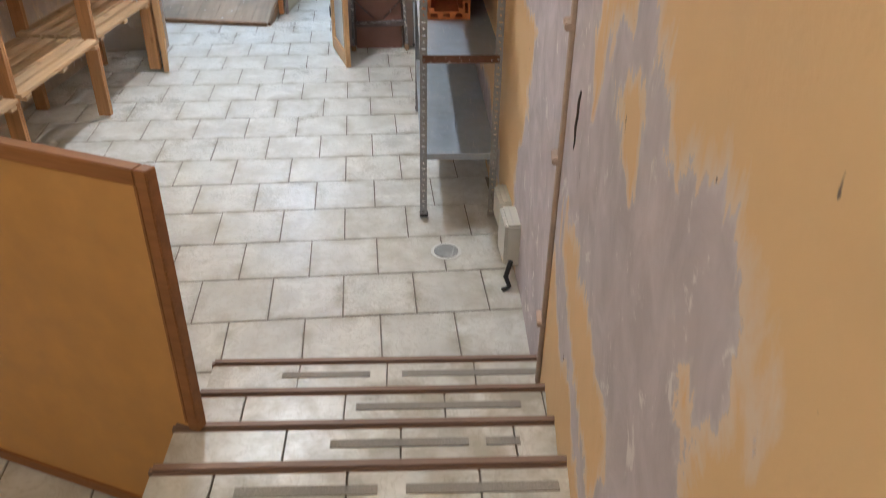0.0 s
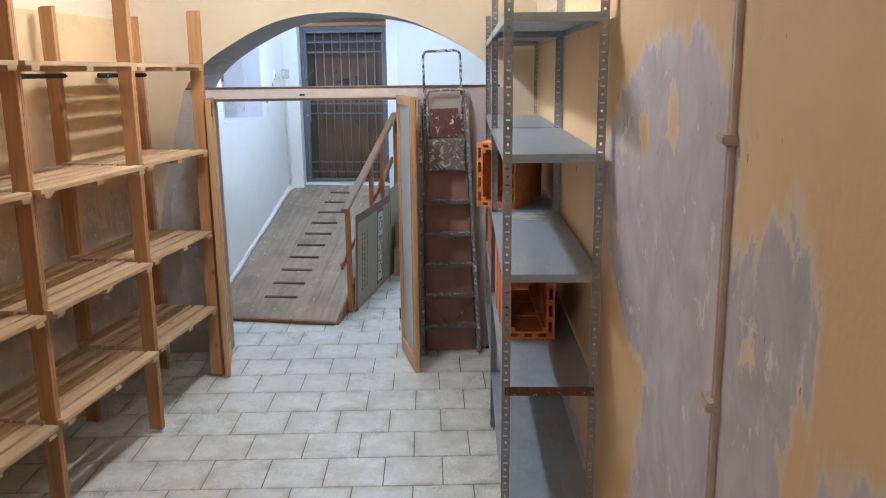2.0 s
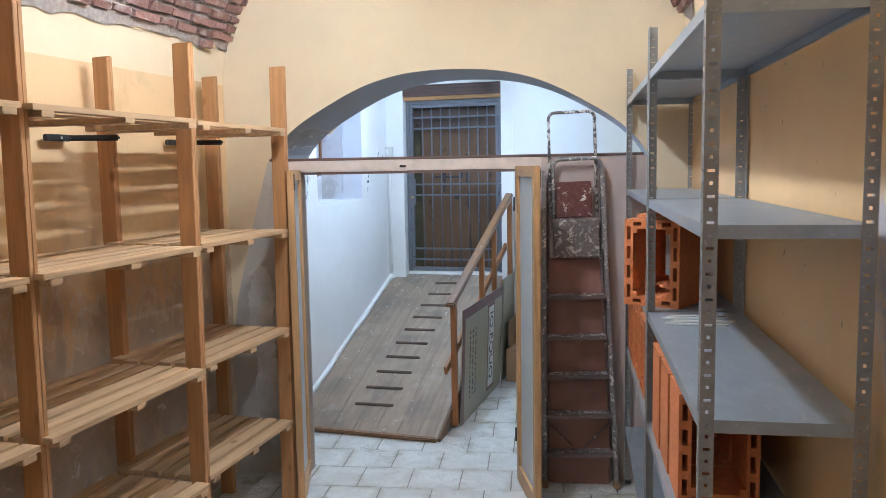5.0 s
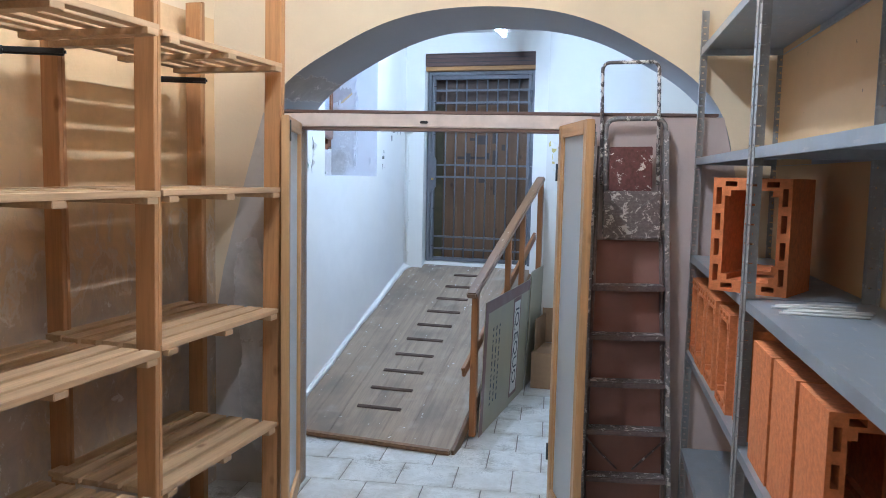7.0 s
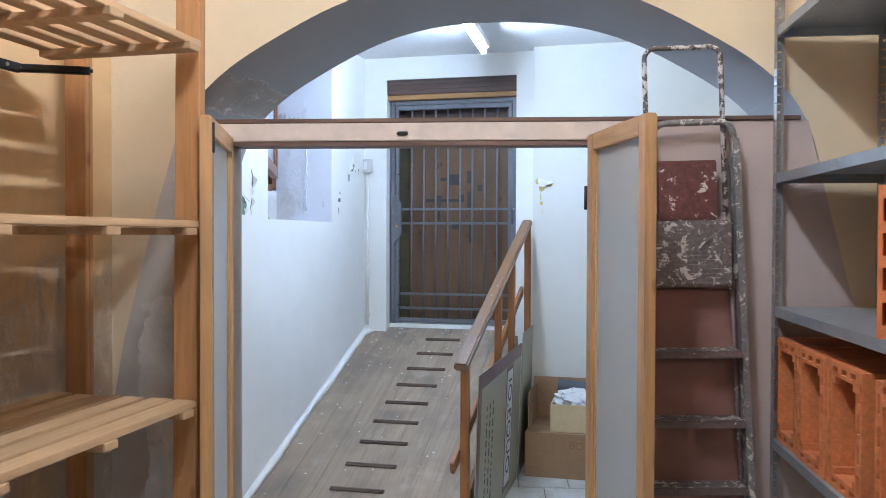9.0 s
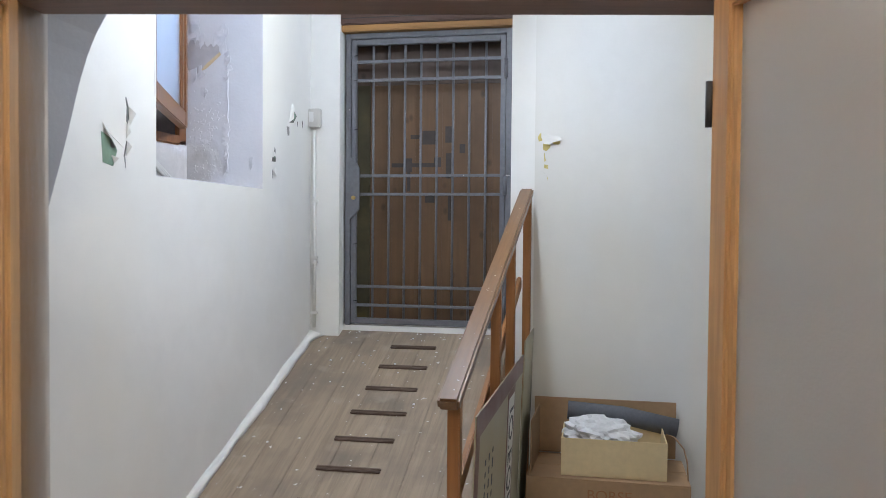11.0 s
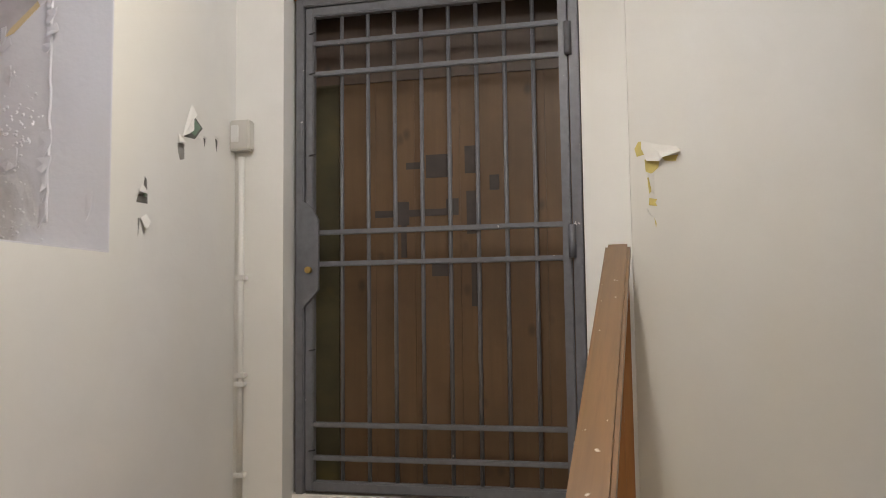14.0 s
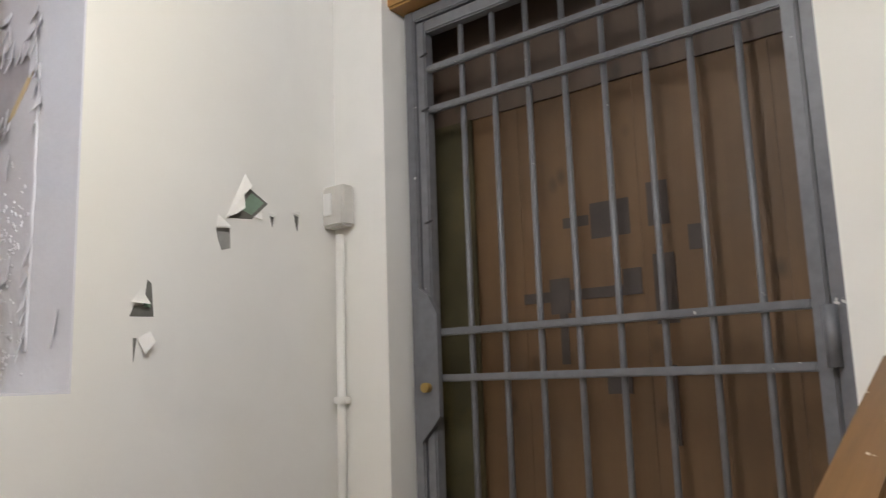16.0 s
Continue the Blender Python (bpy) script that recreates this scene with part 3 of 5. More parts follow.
# ---- stairs down from the landing ----
STAIR = pose(0, 2.71, 0, 0, 0, 6.3)
stairs = thing("stairs", "tiled steps with brown edges leading down to the cellar floor", "stairs", STAIR, kind="structure")
EDGE = (0.0, -0.335, -0.645, -0.945)
RISER = 0.15
step_tile_mesh = {}
for k, y in enumerate(EDGE):
    z = RISER * (k + 1)
    back = EDGE[k + 1] - 0.02 if k < 3 else -4.6
    x0 = (-0.62, -0.58, -0.56, -0.56)[k] if k < 3 else -0.52
    part("step", cuboid(x0, 1.3, back, y - 0.012, -0.2, z - 0.012), M["grout"], stairs)
    part("nosing", cuboid(x0 - 0.01, 0.95, y - 0.035, y + 0.008, z - 0.045, z + 0.004, bevel=0.012), M["nosing"], stairs, "rounded brown step edge")
    depth = (y - 0.037) - (EDGE[k + 1] + 0.012 if k < 3 else y - 0.40)
    x = x0 + (-0.17 if k % 2 else 0.0)
    while x < 0.75:
        a, b = max(x, x0), x + 0.327
        if b - a > 0.05:
            part("tile", cuboid(a, b, y - 0.037 - depth, y - 0.040, z - 0.011, z, bevel=0.002), M["tile"], stairs)
        x += 0.333
    for sx, sw in (((-0.35, 0.33), (0.1, 0.55)), ((-0.05, 0.55),), ((-0.1, 0.4), (0.35, 0.1)), ((-0.3, 0.35), (0.12, 0.38)))[k]:
        part("grip_strip", cuboid(sx, sx + sw, y - 0.115, y - 0.085, z, z + 0.003), M["strip"], stairs, "worn grey grip strip")
# landing tiles behind
j = 0
while j < 9:
    x = -0.515 + (0.166 if j % 2 else 0)
    while x < 0.75:
        part("tile", cuboid(x, x + 0.327, EDGE[3] - 0.41 - 0.333 * (j + 1), EDGE[3] - 0.415 - 0.333 * j, 4 * RISER - 0.011, 4 * RISER, bevel=0.002), M["tile"], stairs)
        x += 0.333
    j += 1

# framed wooden panel at the open side of the stairs
panel = thing("wooden_partition", "ochre wooden panel in a brown frame beside the stairs", "panel", pose(-0.40, 1.99, 0.0, 0, 0, 164))
part("board", prism(bmesh.new(), [(0.03, 0.03), (0.03, 1.26), (1.27, 1.26), (1.27, 0.03)], -0.008, 0.010), M["panel_wood"], panel, "flat ochre board")
for nm, b in (("stile", (0, 0.036, -0.02, 0.02, 0.452, 1.295)), ("stile", (1.26, 1.30, -0.02, 0.02, 0.002, 1.295)), ("top_rail", (0.037, 1.259, -0.02, 0.02, 1.25, 1.295)), ("bottom_rail", (0.262, 1.259, -0.02, 0.02, 0.002, 0.045)),
              ("bead", (0.037, 0.050, 0.010, 0.016, 0.47, 1.25)), ("bead", (0.037, 0.050, -0.016, -0.008, 0.47, 1.25))):
    part(nm, cuboid(*b, bevel=0.003), M["panel_frame"], panel, "brown frame piece")

# ---- back room shell ----
bl = thing("wall_back_left", "white wall with a deep flaking window niche", "wall", kind="structure")
NY0, NY1, NZ0, NZ1, ND = 8.155, 9.172, 1.752, 2.98, 0.43
part("wall_piece", cuboid(BACK_L - 0.14, BACK_L, 7.75, NY0, NZ0, NZ1), M["white"], bl)
for y0, y1, z0, z1 in ((7.0, 7.75, -0.2, 3.3), (7.75, NY0, -0.2, NZ0), (7.75, NY0, NZ1, 3.3), (NY1, 10.6, -0.2, 3.3), (NY0, NY1, -0.2, NZ0), (NY0, NY1, NZ1, 3.3)):
    part("wall_piece", cuboid(BACK_L - 0.62, BACK_L, y0, y1, z0, z1), M["white"], bl)
# niche linings
part("niche_lining", cuboid(BACK_L - 0.60, BACK_L - 0.001, NY1 - 0.004, NY1 + 0.002, NZ0, NZ1), M["niche"], bl, "flaking plaster side of the niche")
part("niche_lining", cuboid(BACK_L - 0.60, BACK_L - 0.001, NY0, NY1 - 0.005, NZ0 - 0.002, NZ0 + 0.004), M["niche"], bl, "flaking plaster sill of the niche")
part("niche_back", cuboid(BACK_L - ND - 0.06, BACK_L - ND, 7.76, NY1 - 0.005, NZ0 + 0.006, 2.0), M["niche"], bl, "rough plaster under the window")

G0, G1, GZ0, GZ1 = -2.722, -1.70, 0.95, 2.737
FRONT_Y = 9.87
bg = thing("wall_gate", "white wall around the barred doorway", "wall", kind="structure")
for x0, x1, z0, z1 in ((BACK_L - 0.6, G0 - 0.012, -0.2, 3.3), (G1 + 0.008, -1.545, -0.2, 3.3), (G0 - 0.012, G1 + 0.008, 2.895, 3.3)):
    part("wall_piece", cuboid(x0, x1, FRONT_Y, GATE_Y + 0.5, z0, z1), M["white"], bg)
part("wall_piece", cuboid(G0 - 0.012, G1 + 0.008, GATE_Y - 0.03, GATE_Y + 0.5, -0.2, GZ0), M["white"], bg)
solid("wall_back_right", cuboid(-1.545, 3.0, BACK_R_Y, 10.6, -0.2, 3.3), M["darker_white"], "plain white wall beside the barred doorway", "wall", kind="structure")
solid("wall_back_end", cuboid(2.4, 2.7, 7.0, 10.0, -0.2, 3.3), M["white"], "plain white end wall of the back room", "wall", kind="structure")
solid("ceiling_back", cuboid(-3.6, 2.8, 7.3, 10.6, BACK_TOP, BACK_TOP + 0.2), M["ceiling"], "flat white ceiling of the back room", "ceiling", kind="structure")

# ---- barred doorway ----
gate = thing("door_gate", "closed grey-blue iron bar gate in the white wall", "gate", pose(0, GATE_Y, 0), kind="structure")
part("frame_post", cuboid(G0, G0 + 0.033, -0.035, 0.03, GZ0, GZ1, bevel=0.004), M["gate"], gate)
part("frame_post", cuboid(G1 - 0.033, G1, -0.035, 0.03, GZ0, GZ1, bevel=0.004), M["gate"], gate)
part("frame_head", cuboid(G0 + 0.033, G1 - 0.033, -0.035, 0.03, GZ1 - 0.033, GZ1, bevel=0.004), M["gate"], gate)
leaf = part("gate_leaf", cuboid(G0 + 0.037, G0 + 0.067, -0.03, 0.005, GZ0 + 0.01, GZ1 - 0.037, bevel=0.004), M["gate"], gate)
LX0, LX1 = G0 + 0.037, G1 - 0.037
part("leaf_stile", cuboid(LX1 - 0.03, LX1, -0.03, 0.005, GZ0 + 0.01, GZ1 - 0.037, bevel=0.004), M["gate"], leaf)
for z in (GZ0 + 0.01, GZ1 - 0.072):
    part("leaf_rail", cuboid(LX0 + 0.03, LX1 - 0.03, -0.03, 0.005, z, z + 0.035, bevel=0.004), M["gate"], leaf)
for z in (1.075, 1.19, 1.757, 1.870, 2.452, 2.565):
    part("cross_bar", cuboid(LX0 + 0.03, LX1 - 0.03, -0.026, -0.008, z - 0.009, z + 0.009, bevel=0.003), M["gate"], leaf)
for i in range(8):
    x = -2.553 + i * 0.0995
    bm = rod(bmesh.new(), [(x, -0.004, GZ0 + 0.03), (x, -0.004, GZ1 - 0.06)], 0.0075, 8)
    part("bar", bm, M["gate"], leaf)
bm = prism(bmesh.new(), [(LX0 - 0.005, 1.60), (LX0 + 0.035, 1.64), (LX0 + 0.055, 1.665), (LX0 + 0.055, 1.915), (LX0 + 0.03, 1.96), (LX0 - 0.005, 1.985)], -0.045, -0.031)
part("lock_plate", bm, M["gate"], leaf, "grey lock plate with cut corners")
part("lock_cylinder", rod(bmesh.new(), [(LX0 + 0.022, -0.062, 1.735), (LX0 + 0.022, -0.040, 1.735)], 0.012, 12), M["brass"], leaf, "brass lock cylinder")
for z in (2.50, 1.81, 1.10):
    part("hinge", rod(bmesh.new(), [(G1 - 0.035, -0.04, z - 0.055), (G1 - 0.035, -0.04, z + 0.055)], 0.013, 10), M["gate"], leaf)
for z in (1.1, 1.45, 2.15, 2.45, 2.6):
    part("binding_wire", rod(bmesh.new(), [(LX0 + 0.017, -0.033, z), (LX0 + 0.04, -0.034, z + 0.004)], 0.003, 6), M["black"], leaf)

plank_door = thing("door_planks", "closed brown plank door with dark stains behind the bars", "door", pose(0, GATE_Y + 0.10, 0), kind="structure")
xs = [-2.76, -2.62, -2.46, -2.31, -2.14, -1.98, -1.83, -1.66]
for i, (a, b) in enumerate(zip(xs, xs[1:])):
    part("plank", cuboid(a + 0.0003, b - 0.0003, 0.0, 0.04, GZ0, 2.92, bevel=0.0004), M["old_door"], plank_door)
part("cross_plank", cuboid(-2.74, -1.68, -0.008, -0.001, 2.44, 2.92, bevel=0.001), M["door_head"], plank_door, "dark board across the head of the door")
# dark marks on the planks
for k, (x0, x1, z0, z1) in enumerate(((-2.31, -2.24, 2.075, 2.10), (-2.235, -2.135, 2.04, 2.125), (-2.09, -2.04, 2.05, 2.15), (-2.0, -1.965, 1.985, 2.04), (-2.43, -2.12, 1.90, 1.925),
                       (-2.355, -2.30, 1.87, 1.955), (-2.16, -2.115, 1.90, 1.96), (-2.085, -2.035, 1.83, 1.985), (-2.215, -2.155, 1.68, 1.73), (-2.33, -2.31, 1.75, 1.87), (-2.07, -2.05, 1.57, 1.74))):
    part("stain", cuboid(x0 - 0.032, x1 - 0.032, -0.0012 - 0.0004 * k, -0.0005, z0 + 0.03, z1 + 0.03), M["stain"], plank_door, "dark rectangular stain")
bm = cuboid(-2.735, -2.60, -0.012, -0.004, GZ0, 2.44)
part("side_board", bm, M["side"], plank_door, "dark greenish strip beside the planks")

part("reveal_board", cuboid(-2.7315, -2.725, -0.066, -0.013, GZ0, 2.89), M["side"], plank_door, "dark greenish reveal beside the planks")

lint = thing("trim_lintel", "dark brown cracked timber lintel over the barred doorway", "lintel", pose(0, FRONT_Y + 0.07, 0), kind="structure")
part("beam", cuboid(-2.80, -1.685, -0.055, 0.16, 2.778, 2.908, bevel=0.006), M["lintel"], lint)
part("under_edge", cuboid(-2.77, -1.685, -0.045, 0.14, 2.739, 2.777, bevel=0.006), M["lintel_edge"], lint, "worn ochre under edge")
for z in (2.812, 2.85, 2.88):
    part("crack", cuboid(-2.75, -1.72, -0.058, -0.054, z, z + 0.004), M["black"], lint, "dark crack in the timber")

# switch and conduit
sw = thing("light_switch", "off-white plastic surface switch on the white wall", "light switch", pose(-2.890, FRONT_Y, 2.213))
part("case", cuboid(-0.034, 0.046, -0.045, 0.0, -0.055, 0.055, bevel=0.006), M["plastic_grey"], sw)
part("rocker", cuboid(-0.022, 0.006, -0.052, -0.044, -0.025, 0.035, bevel=0.002), M["label_white"], sw, "white rocker")
cd = thing("conduit", "white painted conduit below the light switch", "conduit", pose(-2.888, FRONT_Y, 0))
part("pipe", rod(bmesh.new(), [(0, -0.014, 0.94), (0, -0.014, 2.14)], 0.011, 10), M["white"], cd)
for z in (1.02, 1.33, 1.36, 1.70):
    part("clip", cuboid(-0.018, 0.022, -0.028, 0.0, z, z + 0.018, bevel=0.003), M["white"], cd)

# torn wallpaper flakes: curled thin pieces standing off the wall
M["green"] = plain("green_under_paint", (0.20, 0.30, 0.22), 0.8)
M["yellow"] = plain("yellow_under_paint", (0.62, 0.50, 0.17), 0.8)
# flat grey painted in for the shade under a lifted flake
M["shadowed"] = plain("flake_shade_grey", (0.33, 0.32, 0.30), 0.9)


def lifted(bm, outline, lift):
    """A thin curled piece of paint: an outline of (x, z), its points standing off the wall by lift."""
    a = [bm.verts.new((x, -0.002 - d, z)) for (x, z), d in zip(outline, lift)]
    b = [bm.verts.new((x, -0.0005 - d, z)) for (x, z), d in zip(outline, lift)]
    n = len(a)
    c0 = bm.verts.new(sum((v.co for v in a), Vector()) / n)
    c1 = bm.verts.new(sum((v.co for v in b), Vector()) / n)
    for i in range(n):
        j = (i + 1) % n
        bm.faces.new((a[i], a[j], c0))
        bm.faces.new((b[j], b[i], c1))
        bm.faces.new((a[i], b[i], b[j], a[j]))
    return bm


def tear(m, label, holes, flaps, mat_flap="white"):
    t = thing("paint_tear", label, "torn paint", m)
    # green and yellow are old paint; hollow and shadowed are painted shade
    for k, (pts, mat) in enumerate(holes):
        part("bare_spot", prism(bmesh.new(), pts, -0.0012 - 0.0006 * k, 0.0), M[mat], t)
    for pts, lift in flaps:
        part("curl", lifted(bmesh.new(), pts, lift), M[mat_flap], t, "curled white paint flake")
    return t


LW = pose(0, 0, 0, 0, 0, 90)
# near-black fill: the shadow inside a tear, put into the colour
M["hollow"] = plain("hollow_shade_dark", (0.16, 0.155, 0.14), 0.9)
TORN = "torn flake of white wall paint over old paint"
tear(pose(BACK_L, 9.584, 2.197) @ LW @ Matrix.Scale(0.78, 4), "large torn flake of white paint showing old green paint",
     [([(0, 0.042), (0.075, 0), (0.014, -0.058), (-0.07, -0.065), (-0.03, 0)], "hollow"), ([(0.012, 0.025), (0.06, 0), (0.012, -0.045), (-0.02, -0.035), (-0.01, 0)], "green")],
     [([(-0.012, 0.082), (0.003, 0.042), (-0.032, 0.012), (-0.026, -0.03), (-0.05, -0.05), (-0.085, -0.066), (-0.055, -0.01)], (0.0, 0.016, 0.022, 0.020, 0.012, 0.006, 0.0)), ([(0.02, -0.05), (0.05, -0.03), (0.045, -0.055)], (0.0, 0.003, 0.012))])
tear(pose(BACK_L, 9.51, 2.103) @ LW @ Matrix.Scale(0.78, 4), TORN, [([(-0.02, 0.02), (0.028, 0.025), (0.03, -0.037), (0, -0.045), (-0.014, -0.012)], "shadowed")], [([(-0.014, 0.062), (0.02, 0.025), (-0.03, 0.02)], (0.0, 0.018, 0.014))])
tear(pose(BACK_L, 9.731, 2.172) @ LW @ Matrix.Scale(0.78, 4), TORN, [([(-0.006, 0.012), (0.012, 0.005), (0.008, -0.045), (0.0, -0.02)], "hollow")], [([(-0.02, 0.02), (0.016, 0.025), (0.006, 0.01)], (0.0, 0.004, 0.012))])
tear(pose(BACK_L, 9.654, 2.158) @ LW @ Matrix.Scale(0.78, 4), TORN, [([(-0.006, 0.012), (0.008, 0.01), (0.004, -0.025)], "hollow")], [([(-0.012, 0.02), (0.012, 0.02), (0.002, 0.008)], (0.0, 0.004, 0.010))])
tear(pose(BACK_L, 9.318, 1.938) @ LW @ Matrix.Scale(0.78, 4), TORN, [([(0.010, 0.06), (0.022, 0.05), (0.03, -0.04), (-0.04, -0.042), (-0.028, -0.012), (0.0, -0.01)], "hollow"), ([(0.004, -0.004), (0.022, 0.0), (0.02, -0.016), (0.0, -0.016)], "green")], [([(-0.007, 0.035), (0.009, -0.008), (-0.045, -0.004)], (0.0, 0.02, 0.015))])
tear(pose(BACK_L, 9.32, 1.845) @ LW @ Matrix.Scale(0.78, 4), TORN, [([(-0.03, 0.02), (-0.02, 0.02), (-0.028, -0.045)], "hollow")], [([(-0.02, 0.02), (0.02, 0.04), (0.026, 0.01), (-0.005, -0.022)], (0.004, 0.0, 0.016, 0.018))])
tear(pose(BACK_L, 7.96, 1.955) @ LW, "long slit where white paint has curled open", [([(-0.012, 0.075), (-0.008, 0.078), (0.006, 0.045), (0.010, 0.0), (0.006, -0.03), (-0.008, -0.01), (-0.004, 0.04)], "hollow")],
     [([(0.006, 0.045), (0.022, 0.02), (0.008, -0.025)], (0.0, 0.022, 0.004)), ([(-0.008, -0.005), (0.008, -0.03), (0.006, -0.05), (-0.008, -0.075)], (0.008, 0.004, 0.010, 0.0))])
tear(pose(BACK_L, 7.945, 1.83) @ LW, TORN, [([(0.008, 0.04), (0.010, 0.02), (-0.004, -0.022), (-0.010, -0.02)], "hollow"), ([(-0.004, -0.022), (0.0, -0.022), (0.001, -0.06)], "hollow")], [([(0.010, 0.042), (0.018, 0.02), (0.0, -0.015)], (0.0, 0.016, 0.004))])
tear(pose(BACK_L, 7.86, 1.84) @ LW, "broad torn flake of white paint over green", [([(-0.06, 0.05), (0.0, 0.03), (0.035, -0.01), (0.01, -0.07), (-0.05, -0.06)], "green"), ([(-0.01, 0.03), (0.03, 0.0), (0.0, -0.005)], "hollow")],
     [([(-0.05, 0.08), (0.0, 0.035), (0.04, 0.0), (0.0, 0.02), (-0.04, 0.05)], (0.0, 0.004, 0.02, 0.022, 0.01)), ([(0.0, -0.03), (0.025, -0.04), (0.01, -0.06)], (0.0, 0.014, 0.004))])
tear(pose(-1.518, BACK_R_Y, 2.09), "forked torn strip of paint showing yellow beneath",
     [([(0, 0), (0.008, 0), (0.0075, -0.023), (0.0168, -0.04), (-0.006, -0.046), (-0.012, -0.021)], "yellow"), ([(0.0168, -0.055), (0.061, -0.058), (0.0566, -0.082), (0.0356, -0.10), (0.019, -0.092)], "yellow"),
      ([(0.067, -0.050), (0.115, -0.045), (0.107, -0.064), (0.0755, -0.0616)], "yellow"), ([(0.023, -0.111), (0.030, -0.111), (0.034, -0.153), (0.027, -0.161)], "yellow"),
      ([(0.027, -0.174), (0.0495, -0.178), (0.044, -0.188), (0.0495, -0.199), (0.025, -0.195)], "yellow"), ([(0.04, -0.235), (0.046, -0.25), (0.044, -0.266)], "yellow")],
     [([(0.0105, 0.002), (0.05, -0.01), (0.111, -0.021), (0.121, -0.038), (0.067, -0.0545), (0.0587, -0.065), (0.021, -0.061), (0.0105, -0.027)], (0.0, 0.0, 0.005, 0.018, 0.016, 0.014, 0.010, 0.006)),
      ([(0.025, -0.10), (0.042, -0.10), (0.044, -0.174), (0.031, -0.136)], (0.008, 0.004, 0.004, 0.008)), ([(0.018, -0.208), (0.022, -0.206), (0.024, -0.224), (0.04, -0.232), (0.03, -0.229)], (0.0, 0.004, 0.006, 0.004, 0.0))], "darker_white")
# flaking plaster on the side of the niche
rr = random.Random(44)
bare = [(-3.385, 2.535), (-3.30, 2.54), (-3.18, 2.515), (-3.145, 2.48), (-3.28, 2.365), (-3.32, 2.345), (-3.36, 2.42)]
line = [(-3.385, 2.55), (-3.35, 2.545), (-3.32, 2.56), (-3.295, 2.545), (-3.26, 2.53), (-3.22, 2.525), (-3.185, 2.53), (-3.15, 2.53), (-3.14, 2.49), (-3.31, 2.36), (-3.27, 2.375), (-3.25, 2.26), (-3.37, 2.60), (-3.30, 2.60), (-3.16, 2.565), (-3.30, 2.63), (-3.29, 2.58), (-3.14, 2.60), (-3.13, 2.565), (-3.33, 2.35), (-3.30, 2.335), (-3.26, 2.35)]
line += [(-3.115 + rr.uniform(-0.012, 0.012), z) for z in (2.46, 2.42, 2.38, 2.33, 2.06, 2.0, 1.95, 1.91, 1.86)] + [(-2.98, 1.88), (-3.24, 2.02)]
flaps = []
for x, z in line:
    w, h = rr.uniform(0.010, 0.030), rr.uniform(0.016, 0.045)
    flaps.append(([(x - w, z + h * rr.uniform(0.5, 1)), (x + w * rr.uniform(0.3, 1), z + h), (x + w, z - h * rr.uniform(0, 0.6)), (x + rr.uniform(-0.5, 0.5) * w, z - h), (x - w, z - 0.3 * h)], (0.0, 0.003, rr.uniform(0.006, 0.016), rr.uniform(0.006, 0.018), 0.002)))
bm = bmesh.new()
for i in range(150):
    x = -3.24 + rr.gauss(0, 0.045)
    z = 2.08 + rr.gauss(0, 0.10) if i % 3 else 1.83 + rr.gauss(0, 0.03)
    q = rr.uniform(0.002, 0.0055)
    bmesh.ops.create_icosphere(bm, subdivisions=1, radius=q, matrix=Matrix.Translation((min(-2.95, max(-3.33, x)), 0.0, z)) @ Matrix.Diagonal((1, 0.8, rr.uniform(0.7, 1.3), 1)))
solid("plaster_blisters", bm, M["niche"], "fine blisters of salt-lifted plaster in the niche", "blisters", pose(0, NY1 - 0.005, 0), kind="stuff")
M["niche_bare"] = plain("bare_mauve_plaster", (0.50, 0.47, 0.48), 0.85, grain=18, var=0.12, bump=0.4)
tear(pose(0, NY1 - 0.004, 0), "flaking white plaster on the side of the niche", [(bare, "niche_bare"), ([(-3.145, 2.485), (-3.15, 2.46), (-3.24, 2.385), (-3.27, 2.375), (-3.25, 2.40)], "card_light")], flaps, "niche")
rg = [(-3.115 + rr.uniform(-0.003, 0.003), NY1 - 0.005, 1.84 + 0.022 * i) for i in range(30)]
solid("plaster_ridge", rod(bmesh.new(), rg, 0.0045, 6), M["niche"], "loose ridge of blistered plaster in the niche", "plaster ridge")

# window in the niche, its sash tilted inward
win = thing("window_1", "open varnished wooden casement window with obscure glass", "window", pose(BACK_L - ND, 8.665, 1.975), kind="structure")
for b in ((-0.06, 0.0, -0.58, -0.50, -0.2, 0.98), (-0.06, 0.0, 0.42, 0.50, 0.0, 0.98), (-0.06, 0.012, -0.50, 0.42, 0.0, 0.05), (-0.06, 0.0, -0.50, 0.42, 0.92, 0.98)):
    part("window_frame", cuboid(*b, bevel=0.006), M["window_wood"], win)
SASH = pose(0.005, 0.41, 0.085, 0, 0, 22) @ pose(0, -0.41, 0)
sash = part("sash", cuboid(0.0, 0.045, 0.335, 0.41, 0.0, 0.80, bevel=0.006), M["window_wood"], win, m=SASH)
for b in ((0.0, 0.045, -0.62, -0.55, 0.0, 0.80), (0.0, 0.045, -0.55, 0.335, 0.0, 0.085), (0.0, 0.045, -0.55, 0.335, 0.72, 0.80), (0.006, 0.038, 0.268, 0.334, 0.086, 0.719)):
    part("sash_rail", cuboid(*b, bevel=0.006), M["window_wood"], sash)
pn = part("pane", cuboid(0.018, 0.024, -0.55, 0.268, 0.085, 0.72), M["window_glass"], sash, "bright obscure glass")
pn.visible_shadow = False
part("catch", rod(bmesh.new(), [(0.05, -0.58, 0.50), (0.075, -0.57, 0.505), (0.10, -0.54, 0.53), (0.11, -0.53, 0.58), (0.09, -0.54, 0.64)], 0.007, 8), M["zinc_post"], sash, "bent metal catch")
